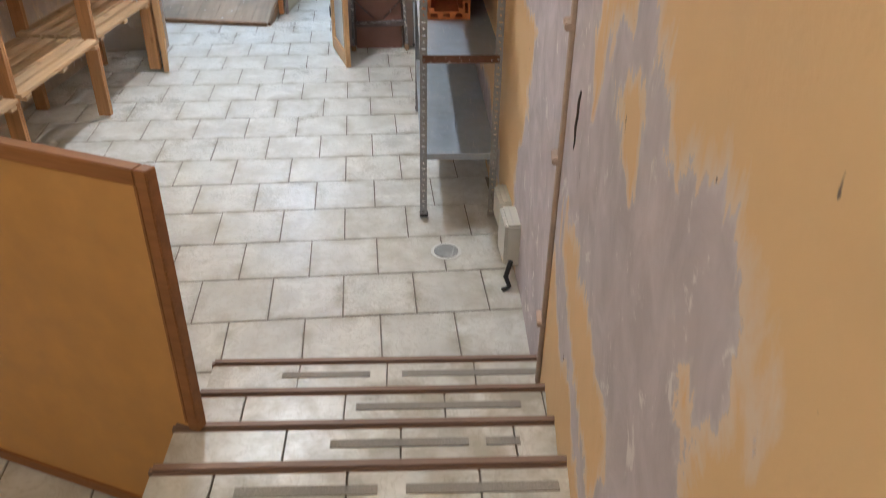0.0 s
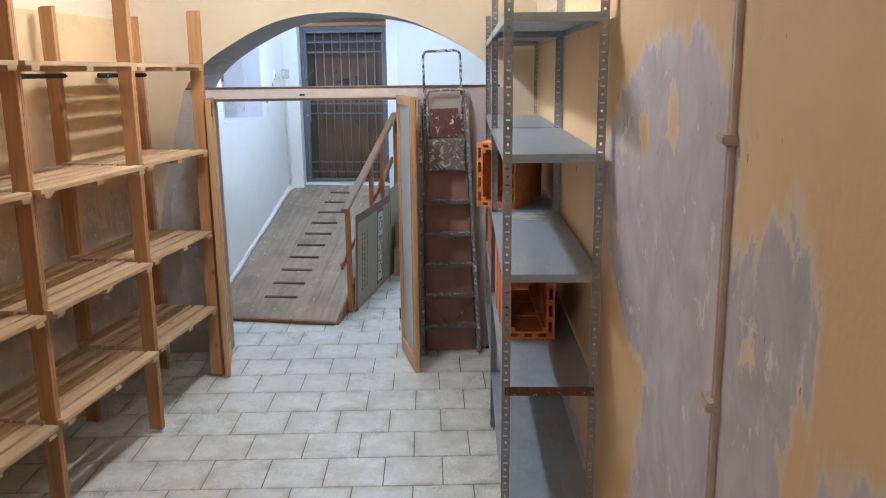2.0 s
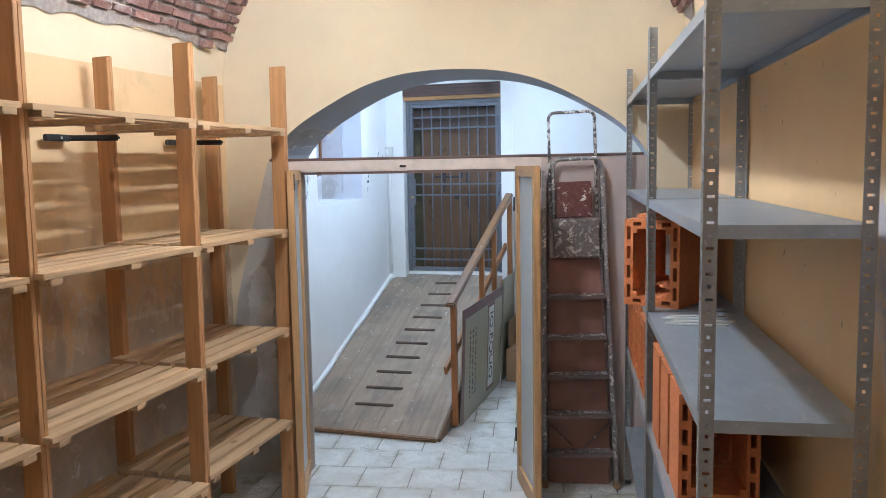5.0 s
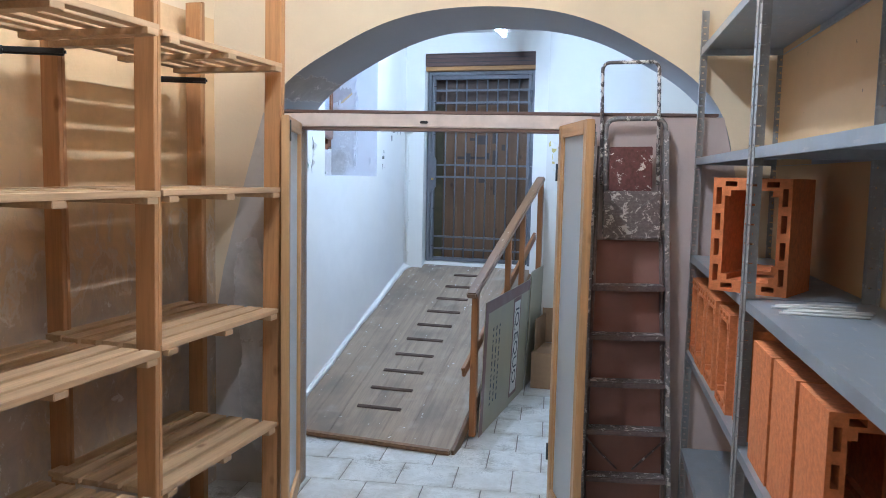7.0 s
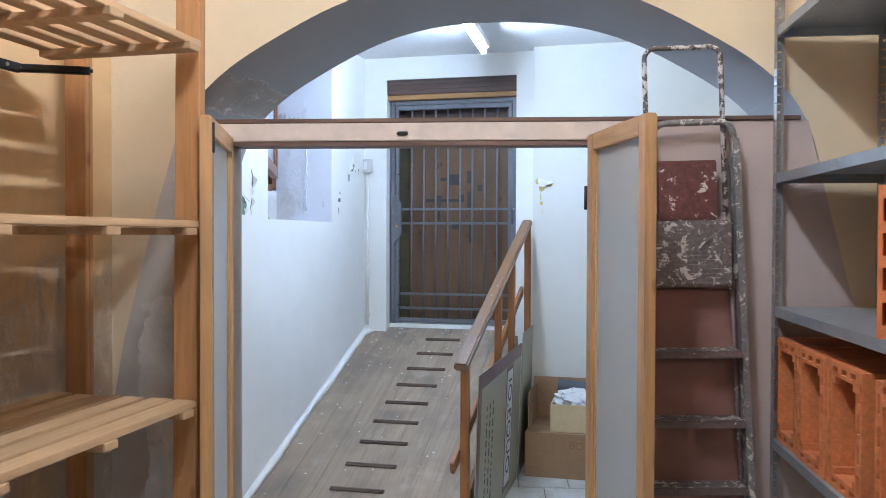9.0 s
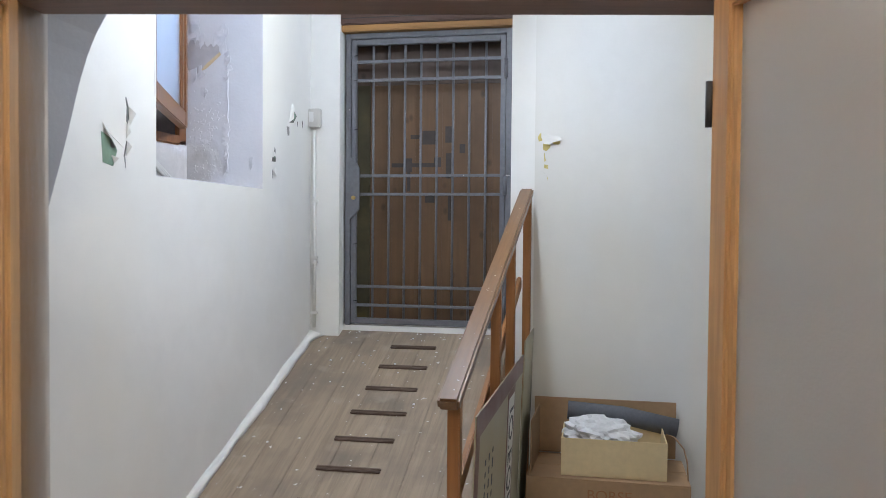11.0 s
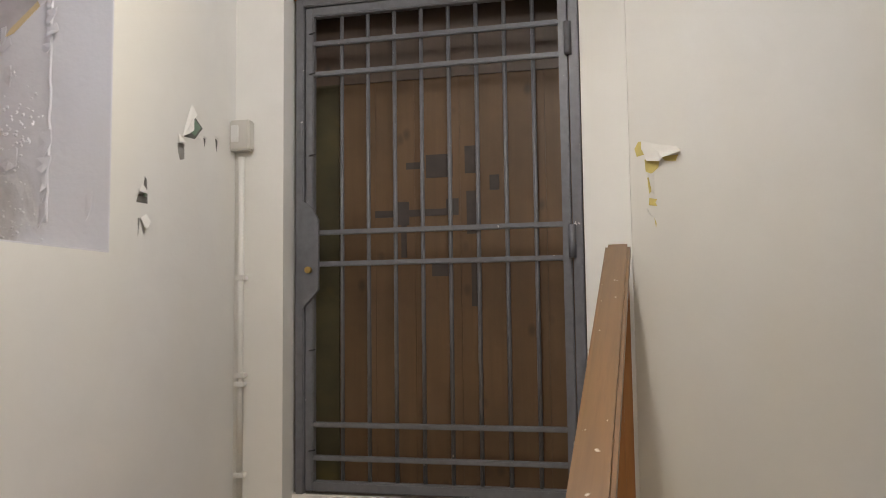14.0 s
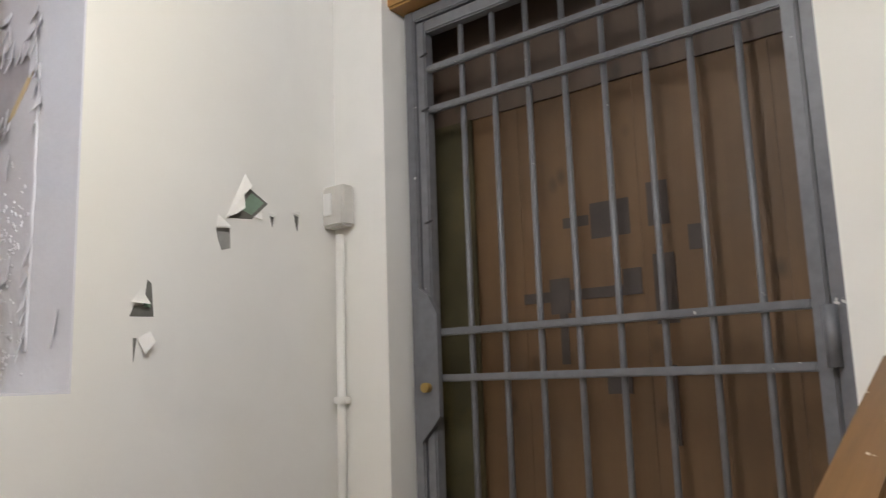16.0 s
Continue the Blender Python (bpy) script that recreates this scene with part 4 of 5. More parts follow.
part("lower_board", cuboid(-0.05, -0.02, -0.50, 0.42, 0.05, 0.20, bevel=0.003), M["tarp"], win, "dark board behind the open sash")
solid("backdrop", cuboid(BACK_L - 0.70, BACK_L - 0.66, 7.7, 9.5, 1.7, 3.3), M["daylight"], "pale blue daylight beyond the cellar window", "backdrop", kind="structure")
part("outer_wall", cuboid(BACK_L - 0.78, BACK_L - 0.71, 7.0, 10.6, -0.2, 3.3), M["white"], bl)

for k in range(3):
    pts = [(0.006, 0.04 + 0.035 * k, 0.20 - 0.02 * k), (0.016, 0.11 + 0.04 * k, 0.125 - 0.012 * k), (0.016, 0.20 + 0.04 * k, 0.075 - 0.01 * k), (0.008, 0.31 + 0.03 * k, 0.03 - 0.008 * k)]
    solid("old_cable", rod(bmesh.new(), pts, 0.009, 8), M["plastic_grey"], "plaster-covered cable curving below the window", "cable", pose(BACK_L - ND + 0.002, 8.66, NZ0 + 0.008), "cables below the window")

# tube lamp
tl = thing("ceiling_light", "lit fluorescent tube batten under the white ceiling", "ceiling light", pose(-1.785, 8.52, BACK_TOP - 0.09, 0, 0, 2))
part("batten", cuboid(-0.035, 0.035, -0.63, 0.63, -0.05, 0.0, bevel=0.006), M["plastic_white"], tl)
part("tube", rod(bmesh.new(), [(0, -0.58, -0.075), (0, 0.58, -0.075)], 0.016, 12), M["tube"], tl, "glowing tube")
for y in (-0.45, 0.45):
    part("hanger", rod(bmesh.new(), [(0, y, 0.0), (0, y, 0.09)], 0.004, 6), M["plastic_white"], tl)
for y in (-0.60, 0.60):
    part("holder", cuboid(-0.02, 0.02, y - 0.02, y + 0.02, -0.095, -0.05, bevel=0.004), M["plastic_white"], tl)

vl = thing("ceiling_light", "lit fluorescent tube batten hanging under the vault", "ceiling light", pose(-1.2, 5.15, 3.60))
part("batten", cuboid(-0.035, 0.035, -0.63, 0.63, -0.05, 0.0, bevel=0.006), M["plastic_white"], vl)
part("tube", rod(bmesh.new(), [(0, -0.58, -0.075), (0, 0.58, -0.075)], 0.016, 12), M["tube_warm"], vl, "glowing tube")
for y in (-0.60, 0.60):
    part("holder", cuboid(-0.02, 0.02, y - 0.02, y + 0.02, -0.095, -0.05, bevel=0.004), M["plastic_white"], vl)
    part("hanger", rod(bmesh.new(), [(0, y * 0.8, 0.0), (0, y * 0.8, 0.17)], 0.004, 6), M["black"], vl)

# ---- ramp and rail ----
A, B = Vector((-2.31, 7.46, 0.025)), Vector((-2.31, GATE_Y, 0.93))
slope = math.degrees(math.atan2(B.z - A.z, B.y - A.y))
L = (B - A).length - 0.035
RAMP = pose(A.x, A.y, A.z, slope, 0, 0)
ramp = thing("ramp", "dusty grey plank ramp with dark cleats up to the gate", "ramp", RAMP)
edges = [-0.60, -0.43, -0.25, -0.07, 0.11, 0.29, 0.46, 0.615]
for i, (a, b) in enumerate(zip(edges, edges[1:])):
    part("plank", cuboid(a + 0.0005, b - 0.0005, 0.03 * (1 - a), L, -0.03, 0.0, bevel=0.002), M["ramp_wood"], ramp)
part("foot_strip", cuboid(-0.60, 0.615, -0.01, 0.03, -0.028, 0.006, bevel=0.008, m=pose(0, 0.012, 0, 0, 0, -1)), M["rail_wood"], ramp, "worn rounded front strip")
part("side_board", cuboid(0.617, 0.637, 0.02, L, -0.09, 0.0, bevel=0.003), M["rail_wood"], ramp)
for i in range(10):
    s, f = 0.361 + i * 0.2308, i / 9
    for d in (-0.013, 0.004):
        part("cleat", cuboid(-0.165 + 0.135 * f, 0.16 + 0.08 * f, s + d, s + d + 0.013, 0.0, 0.012, bevel=0.003, m=pose(0, 0, 0, 0, 0, 0.8)), M["cleat"], ramp)
# skirting along the ramp
bm = bmesh.new()
rows = []
for i in range(61):
    y = 0.05 + (L - 0.05) * i / 60
    w = 0.034 + 0.012 * noise.noise((y * 3, 0.4, 0)) + 0.010 * noise.noise((y * 13, 2.4, 0)) + 0.10 * max(0.0, y / L - 0.94) / 0.06
    hh = 0.03 + 0.008 * noise.noise((y * 4, 7.1, 0))
    rows.append([bm.verts.new((x, y, z)) for x, z in ((-0.607, 0.001), (-0.607, hh), (-0.607 + 0.5 * w, 0.5 * hh), (-0.607 + w, 0.0015))])
for p, q in zip(rows, rows[1:]):
    for k in range(4):
        f = bm.faces.new((p[k], p[(k + 1) % 4], q[(k + 1) % 4], q[k]))
        f.smooth = True
part("mortar_fillet", bm, M["white"], ramp, "white plaster edge along the wall")
rr = random.Random(31)
bm = bmesh.new()
for i in range(62):
    near = rr.random() ** 2.4
    y = L - 0.02 - near * (0.9 if i % 3 else 2.2)
    x = -0.56 + rr.random() ** 1.5 * 1.0
    s = rr.uniform(0.0025, 0.008) * (2.0 if x < -0.4 and near < 0.1 else 1)
    bmesh.ops.create_icosphere(bm, subdivisions=1, radius=s, matrix=Matrix.Translation((x, y, 0.3 * s)) @ Matrix.Diagonal((1, rr.uniform(0.5, 1.2), 0.45, 1)))
solid("plaster_crumbs", bm, M["niche"], "white plaster crumbs scattered on the ramp boards", "crumbs", RAMP, kind="stuff")

rail = thing("handrail", "worn wooden handrail beside the ramp", "handrail", pose(0, 0, 0))
R0, R1 = Vector((-1.660, 7.795, 0.978)), Vector((-1.587, 9.765, 1.748))
d = R1 - R0
rl = d.length
RM = Matrix.Translation(R0) @ d.to_track_quat("Y", "Z").to_matrix().to_4x4()
part("top_rail", cuboid(-0.037, 0.037, -0.02, rl, -0.005, 0.037, bevel=0.009), M["rail_wood"], rail, "worn greyish top rail", RM)
for f, w in ((0.02, 0.05), (0.44, 0.04), (0.66, 0.04), (0.975, 0.06)):
    p = R0 + d * f
    zb = 0.02 if f < 0.05 else max(0.0, 0.025 + (p.y - 7.46) * 0.359 - 0.08)
    part("post", cuboid(p.x - 0.012, p.x + 0.031, p.y - w / 2, p.y + w / 2, zb if f < 0.9 else 0.02, p.z + 0.004, bevel=0.004), M["rail_post"], rail, "varnished brown post")
m0, m1 = R0 + d * 0.03 - Vector((0.03, 0, 0.47)), R0 + d * 0.97 - Vector((0.03, 0, 0.47))
dm = m1 - m0
part("middle_rail", cuboid(-0.012, 0.012, -0.14, dm.length, -0.035, 0.035, bevel=0.005), M["rail_post"], rail, "varnished middle rail", Matrix.Translation(m0) @ dm.to_track_quat("Y", "Z").to_matrix().to_4x4())

# printed board leaning on the rail
def writing(words, size, depth=0.0006):
    cu = bpy.data.curves.new("writing", "FONT")
    cu.body, cu.size, cu.extrude = words, size, depth
    ob = bpy.data.objects.new("writing", cu)
    me = bpy.data.meshes.new_from_object(ob)
    bpy.data.objects.remove(ob)
    return me


board = thing("poster_board", "printed olive board with wine border leaning on the handrail", "poster board", pose(-1.612, 7.86, 0.004, 0, 2, -1.5))
PW, PH = 1.32, 0.93
part("sheet", cuboid(-0.006, 0.0, 0, PW, 0, PH, bevel=0.001), M["poster"], board)
for b in ((0.0002, 0.0014, 0.0, PW, PH - 0.085, PH), (0.0002, 0.0014, 0.0, 0.075, 0.0, PH - 0.086)):
    part("border", cuboid(*b), M["poster_edge"], board, "wine-coloured printed border")
part("label", cuboid(0.0002, 0.0016, 0.80, 1.03, 0.06, 0.84), M["poster_edge"], board, "wine-coloured label field")
part("label_frame", cuboid(0.0017, 0.0026, 0.825, 1.005, 0.09, 0.81), M["label_white"], board, "white printed field")
word = writing("IO.EQUO", 0.165, 0.0005)
wx = [v.co.x for v in word.vertices]
for v in word.vertices:
    v.co.x = (v.co.x - min(wx)) * 0.60 / (max(wx) - min(wx))
part("lettering", word, M["ink"], board, "dark blue printed word", Matrix(((0, 0, 1, 0.0032), (0, 1, 0, 0.862), (-1, 0, 0, 0.755), (0, 0, 0, 1))))
part("print_line", cuboid(0.0027, 0.0032, 0.840, 0.846, 0.16, 0.74), M["ink"], board)
rr = random.Random(8)
for c in range(3):
    z = 0.72
    while z > 0.16:
        h = rr.uniform(0.015, 0.05)
        part("print_line", cuboid(0.0002, 0.0008, 0.22 + 0.085 * c, 0.245 + 0.085 * c, z - h, z), M["ink"], board)
        z -= h + rr.uniform(0.012, 0.025)
second = solid("clear_board", cuboid(-0.004, 0.002, 0, 0.55, 0, 0.99, bevel=0.001), M["poster"], "second thin board standing behind the printed one", "board", pose(-1.575, 9.22, 0.004, 0, 2, 0))

# boxes by the wall
def carton(name, m, w, d, h, mat, label, flaps=()):
    t = thing(name, label, "cardboard box", m)
    k = 0.006
    for nm, b in (("side", (0, w, 0, k, 0, h)), ("side", (0, w, d - k, d, 0, h)), ("end", (0, k, k, d - k, 0, h)), ("end", (w - k, w, k, d - k, 0, h)), ("base", (k, w - k, k, d - k, 0, k))):
        part(nm, cuboid(*b, bevel=0.0015), mat, t)
    for fm, fw, fd in flaps:
        part("flap", cuboid(0, fw, -fd, 0, 0, k, bevel=0.0015), mat, t, m=fm)
    return t


low = carton("cardboard_box", pose(-1.53, 9.25, 0.002), 0.80, 0.44, 0.30, M["card"], "closed brown cardboard box on the tiled floor", [(pose(0, 0.22, 0.30), 0.80, 0.22), (pose(0, 0.44, 0.30), 0.80, 0.218)])
part("writing", writing("BORSE", 0.075), M["panel_frame"], low, "faint handwritten word on the box", pose(0.30, -0.0008, 0.205, 90, 0, 0))
for i in range(5):
    part("pen_mark", cuboid(0.38 + 0.05 * i, 0.41 + 0.05 * i, -0.0012, 0.0, 0.15 - 0.004 * (i % 3), 0.154 + 0.01 * (i % 2)), M["panel_frame"], low, "faint handwritten mark")
carton("cardboard_box", pose(-1.36, 9.29, 0.311), 0.52, 0.34, 0.19, M["card_light"], "open cream carton full of crumpled paper")
solid("cardboard_sheet", cuboid(-1.527, -0.76, 9.715, 9.722, 0.306, 0.615, bevel=0.002), M["card"], "upright cardboard flap against the white wall", "cardboard")
solid("cardboard_sheet", cuboid(0, 0.42, 0, 0.006, 0, 0.27, bevel=0.002), M["card"], "side cardboard flap standing on the box", "cardboard", pose(-1.51, 9.30, 0.306, 0, 0, 88))
bm = bmesh.new()
bmesh.ops.create_icosphere(bm, subdivisions=4, radius=1.0)
for v in bm.verts:
    n = v.co.normalized()
    k = 1 + 0.28 * noise.noise(n * 2.3) + 0.26 * abs(noise.noise(n * 6.1)) + 0.16 * abs(noise.noise(n * 13))
    v.co = Vector((n.x * 0.17 * k, n.y * 0.12 * k, n.z * 0.085 * k))
solid("crumpled_paper", bm, M["paper"], "crumpled white wrapping paper in the cream carton", "paper", pose(-1.16, 9.45, 0.485, 0, 8, 6))
solid("foam_roll", rod(bmesh.new(), [(0, 0, 0), (0.30, 0.01, -0.02), (0.58, 0.0, -0.07)], 0.05, 16), M["foam"], "dark grey foam roll lying on the box", "foam roll", pose(-1.34, 9.64, 0.565))

solid("cord", rod(bmesh.new(), [(-0.84, 9.40, 0.52), (-0.80, 9.39, 0.51), (-0.755, 9.37, 0.46), (-0.74, 9.35, 0.40), (-0.735, 9.33, 0.31)], 0.004, 6), M["card"], "thin brown cord hanging from the cream carton", "cord")

# ---- glazed double door, both leaves folded open ----
def door_leaf(name, hinge, tip, label):
    h, t = Vector((*hinge, 0.0)), Vector((*tip, 0.0))
    w = (t - h).length
    ang = math.degrees(math.atan2(t.y - h.y, t.x - h.x))
    ob = thing(name, label, "door", pose(h.x, h.y, 0.012, 0, 0, ang), kind="structure")
    H = 2.034
    for x0 in (0.0, w - 0.062):
        part("stile", cuboid(x0, x0 + 0.062, -0.019, 0.019, 0, H, bevel=0.004), M["door_pine"], ob)
    part("top_rail", cuboid(0.0625, w - 0.0625, -0.0185, 0.0185, H - 0.065, H, bevel=0.004), M["door_pine_x"], ob)
    part("bottom_rail", cuboid(0.0625, w - 0.0625, -0.0185, 0.0185, 0, 0.11, bevel=0.004), M["door_pine_x"], ob)
    for x0 in (0.063, w - 0.079):
        for s in (-1, 1):
            part("glazing_bead", cuboid(x0, x0 + 0.016, 0.006 * s - 0.004, 0.006 * s + 0.004, 0.11, H - 0.065), M["door_pine"], ob)
    part("pane", cuboid(0.062, w - 0.062, -0.0025, 0.0025, 0.105, H - 0.062), M["frosted"], ob, "frosted glass pane")
    for z in (0.25, 1.75):
        part("hinge", rod(bmesh.new(), [(-0.004, -0.022, z), (-0.004, -0.022, z + 0.09)], 0.007, 8), M["black"], ob, "black iron hinge")
    part("bolt", cuboid(w - 0.03, w - 0.018, 0.019, 0.026, H - 0.12, H - 0.02, bevel=0.002), M["black"], ob, "black iron bolt")
    return ob


door_leaf("door_1", (-2.37, 6.70), (-2.143, 6.14), "open pine door leaf with frosted glass")
door_leaf("door_2", (-0.965, 6.93), (-0.754, 6.40), "open pine door leaf with frosted glass")

# ---- stepladder folded against the wall ----
LAD = ARCH @ pose(1.14, -0.11, 0.0, 0, -1.4, 0)
lad = thing("stepladder", "paint-spattered dark metal stepladder leaning on the wall", "stepladder", LAD)
def lx(z):
    return 0.225 - 0.024 * z
def ly(z):
    return 0.02 * z
for s in (-1, 1):
    bm = bmesh.new()
    rings = []
    for z in (0.0, 1.0, 2.02):
        rings.append([bm.verts.new((s * lx(z) + dx, ly(z) + dy, z)) for dx, dy in ((-0.012, -0.025), (0.012, -0.025), (0.012, 0.03), (-0.012, 0.03))])
    for p, q in zip(rings, rings[1:]):
        for k in range(4):
            bm.faces.new((p[k], p[(k + 1) % 4], q[(k + 1) % 4], q[k]))
    bm.faces.new(rings[0])
    bm.faces.new(rings[-1])
    part("side_rail", bm, M["ladder_rail"], lad)
for z in (0.24, 0.49, 0.74, 0.985, 1.24):
    st = part("tread", cuboid(-lx(z) + 0.014, lx(z) - 0.014, ly(z) - 0.05, ly(z) + 0.045, z - 0.028, z, bevel=0.006), M["ladder"], lad)
    for i in range(5):
        part("rib", cuboid(-lx(z) + 0.025, lx(z) - 0.025, ly(z) - 0.045 + i * 0.018, ly(z) - 0.037 + i * 0.018, z, z + 0.003), M["ladder_plate"], st)
    part("front_edge", cuboid(-lx(z) + 0.018, lx(z) - 0.018, ly(z) - 0.054, ly(z) - 0.0505, z - 0.024, z - 0.004, bevel=0.001), M["ladder"], st, "scuffed front edge")
pl_ = part("platform", cuboid(-0.128, 0.152, 0.0, 0.02, 1.475, 1.72, bevel=0.005), M["ladder_plate"], lad, "ribbed platform turned up")
for i in range(14):
    part("rib", cuboid(-0.122, 0.146, -0.004, 0.001, 1.485 + i * 0.0165, 1.492 + i * 0.0165), M["ladder_plate"], pl_)
part("strap", cuboid(-0.055, 0.055, -0.008, -0.0045, -0.004, 0.004, m=pose(0.085, 0, 1.66, 0, -35, 0)), M["ladder_rail"], pl_, "thin metal strap across the platform")
part("back_plate", cuboid(-0.10, 0.115, 0.05, 0.06, 1.72, 1.945, bevel=0.004), M["ladder_red"], lad, "wine-red embossed plate with white drips")
def arc(w, z0, z1, y0, y1, r=0.05, mid=0.0):
    p = [(-w, y0, z0), (-w, y1, z1 - r)]
    for k in range(1, 6):
        a = math.pi / 2 * k / 5
        p.append((-w + r - r * math.cos(a), y1, z1 - r + r * math.sin(a)))
    q = [(-x, y, z) for x, y, z in p[::-1]]
    return [(x + mid, y, z) for x, y, z in p + q]
part("hoop", rod(bmesh.new(), arc(0.141, 1.75, 2.372, 0.045, 0.082, 0.04, 0.002), 0.0095, 10), M["ladder_white"], lad, "bent tube grab hoop with worn white paint")
part("top_hoop", rod(bmesh.new(), arc(0.147, 1.5, 2.085, 0.035, 0.045, 0.05, 0.028), 0.0125, 10), M["ladder_rail"], lad, "bent tube with worn white paint")
for s in (-1, 1):
    part("back_leg", rod(bmesh.new(), [(s * 0.208, 0.052, 0.03), (s * 0.15, 0.06, 1.95)], 0.010, 8), M["ladder"], lad)
    part("foot", cuboid(s * 0.225 - 0.02, s * 0.225 + 0.02, -0.035, 0.04, 0.0, 0.05, bevel=0.008), M["card"], lad, "foot bound with tape")
    part("brace", rod(bmesh.new(), [(s * 0.2, 0.035, 0.42), (s * 0.04, 0.035, 0.26)], 0.006, 6), M["ladder"], lad)
solid("maroon_board", cuboid(-0.19, 0.195, 0.0, 0.014, 0.0, 1.46, bevel=0.003), M["maroon"], "maroon painted board standing behind the stepladder", "board", ARCH @ pose(1.13, -0.05, 0.002, -1.2, 0, 0))

# ---- steel shelving ----
RD = math.degrees(math.atan(0.117))
RACK = pose(0.042, 4.06, 0, 0, 0, RD)
LEVELS = (0.385, 0.905, 1.40, 1.893, 2.435)


def angle_post(sx, sy):
    """An angle profile with rows of punched slots and holes in both flanges."""
    bm = bmesh.new()
    zs = [0.0]
    rows = []
    z = 0.03
    while z < 2.57:
        wide = len(rows) % 2 == 0
        rows.append((z, z + (0.007 if wide else 0.009), wide))
        zs += [rows[-1][0], rows[-1][1]]
        z += 0.032
    zs.append(2.61)
    us = [0.0, 0.009, 0.014, 0.022, 0.027, 0.036]
    def hole(i, k):
        zc = (zs[k] + zs[k + 1]) / 2
        for a, b, wide in rows:
            if a < zc < b:
                return i in (1, 2, 3) if wide else i == 2
        return False
    for flange in (0, 1):
        grid = {}
        for k, zz in enumerate(zs):
            for i, u in enumerate(us):
                if flange and i == 0:
                    grid[i, k] = first[0, k]
                else:
                    grid[i, k] = bm.verts.new((sx * u, 0, zz) if flange == 0 else (0, sy * u, zz))
        if flange == 0:
            first = grid
        for k in range(len(zs) - 1):
            for i in range(len(us) - 1):
                if not hole(i, k):
                    bm.faces.new((grid[i, k], grid[i + 1, k], grid[i + 1, k + 1], grid[i, k + 1]))
    bmesh.ops.recalc_face_normals(bm, faces=bm.faces[:])
    return bm


def steel_rack(m, length, depth, label):
    t = thing("steel_shelving", label, "shelving", m, "steel shelving along the wall")
    mesh = None
    for x, sx in ((0, 1), (depth, -1)):
        for y, sy in ((0, 1), (length, -1)):
            p = part("post", angle_post(sx, sy), M["zinc_post"], t, "perforated angle post", pose(x, y, 0.01))
            p.modifiers.new("sheet", "SOLIDIFY").thickness = 0.002
            part("foot", cuboid(min(x, x + sx * 0.04) - 0.002, max(x, x + sx * 0.04) + 0.002, min(y, y + sy * 0.04) - 0.002, max(y, y + sy * 0.04) + 0.002, 0, 0.02, bevel=0.003), M["black"], p, "black plastic foot")
    for z in LEVELS:
        bm = bmesh.new()
        ring = [[bm.verts.new((x, y, zz)) for x, y in ((0.003, 0.003), (depth - 0.003, 0.003), (depth - 0.003, length - 0.003), (0.003, length - 0.003))] for zz in (z, z - 0.034)]
        lip = [bm.verts.new((x, y, z - 0.034)) for x, y in ((0.015, 0.015), (depth - 0.015, 0.015), (depth - 0.015, length - 0.015), (0.015, length - 0.015))]
        bm.faces.new(ring[0])
        for P_, Q_ in ((ring[0], ring[1]), (ring[1], lip)):
            for q in range(4):
                bm.faces.new((P_[q], P_[(q + 1) % 4], Q_[(q + 1) % 4], Q_[q]))
        s = part("shelf", bm, M["zinc"], t, "galvanised sheet shelf with folded edge")
        s.modifiers.new("sheet", "SOLIDIFY").thickness = 0.0015
        for x in (0.02, depth - 0.02):
            for yy, dd in ((0.0, -0.004), (length, 0.004)):
                part("bolt", rod(bmesh.new(), [(x, yy - dd * 0.2, z - 0.018), (x, yy + dd, z - 0.018)], 0.007, 6), M["zinc_post"], s)
    return t


steel_rack(RACK, 1.50, 0.402, "grey galvanised steel shelving with perforated posts, nearly empty")
steel_rack(RACK @ pose(0, 1.525, 0), 1.45, 0.402, "grey galvanised steel shelving holding orange clay blocks")

M["rust"] = spattered("flaking_brown_shelf_edge", (0.16, 0.075, 0.045), 0.60)
solid("edge_tape", cuboid(0.012, 0.39, -0.004, 0.003, LEVELS[1] - 0.036, LEVELS[1] + 0.004, bevel=0.002), M["rust"], "flaking brown tape along the edge of a steel shelf", "tape", RACK)


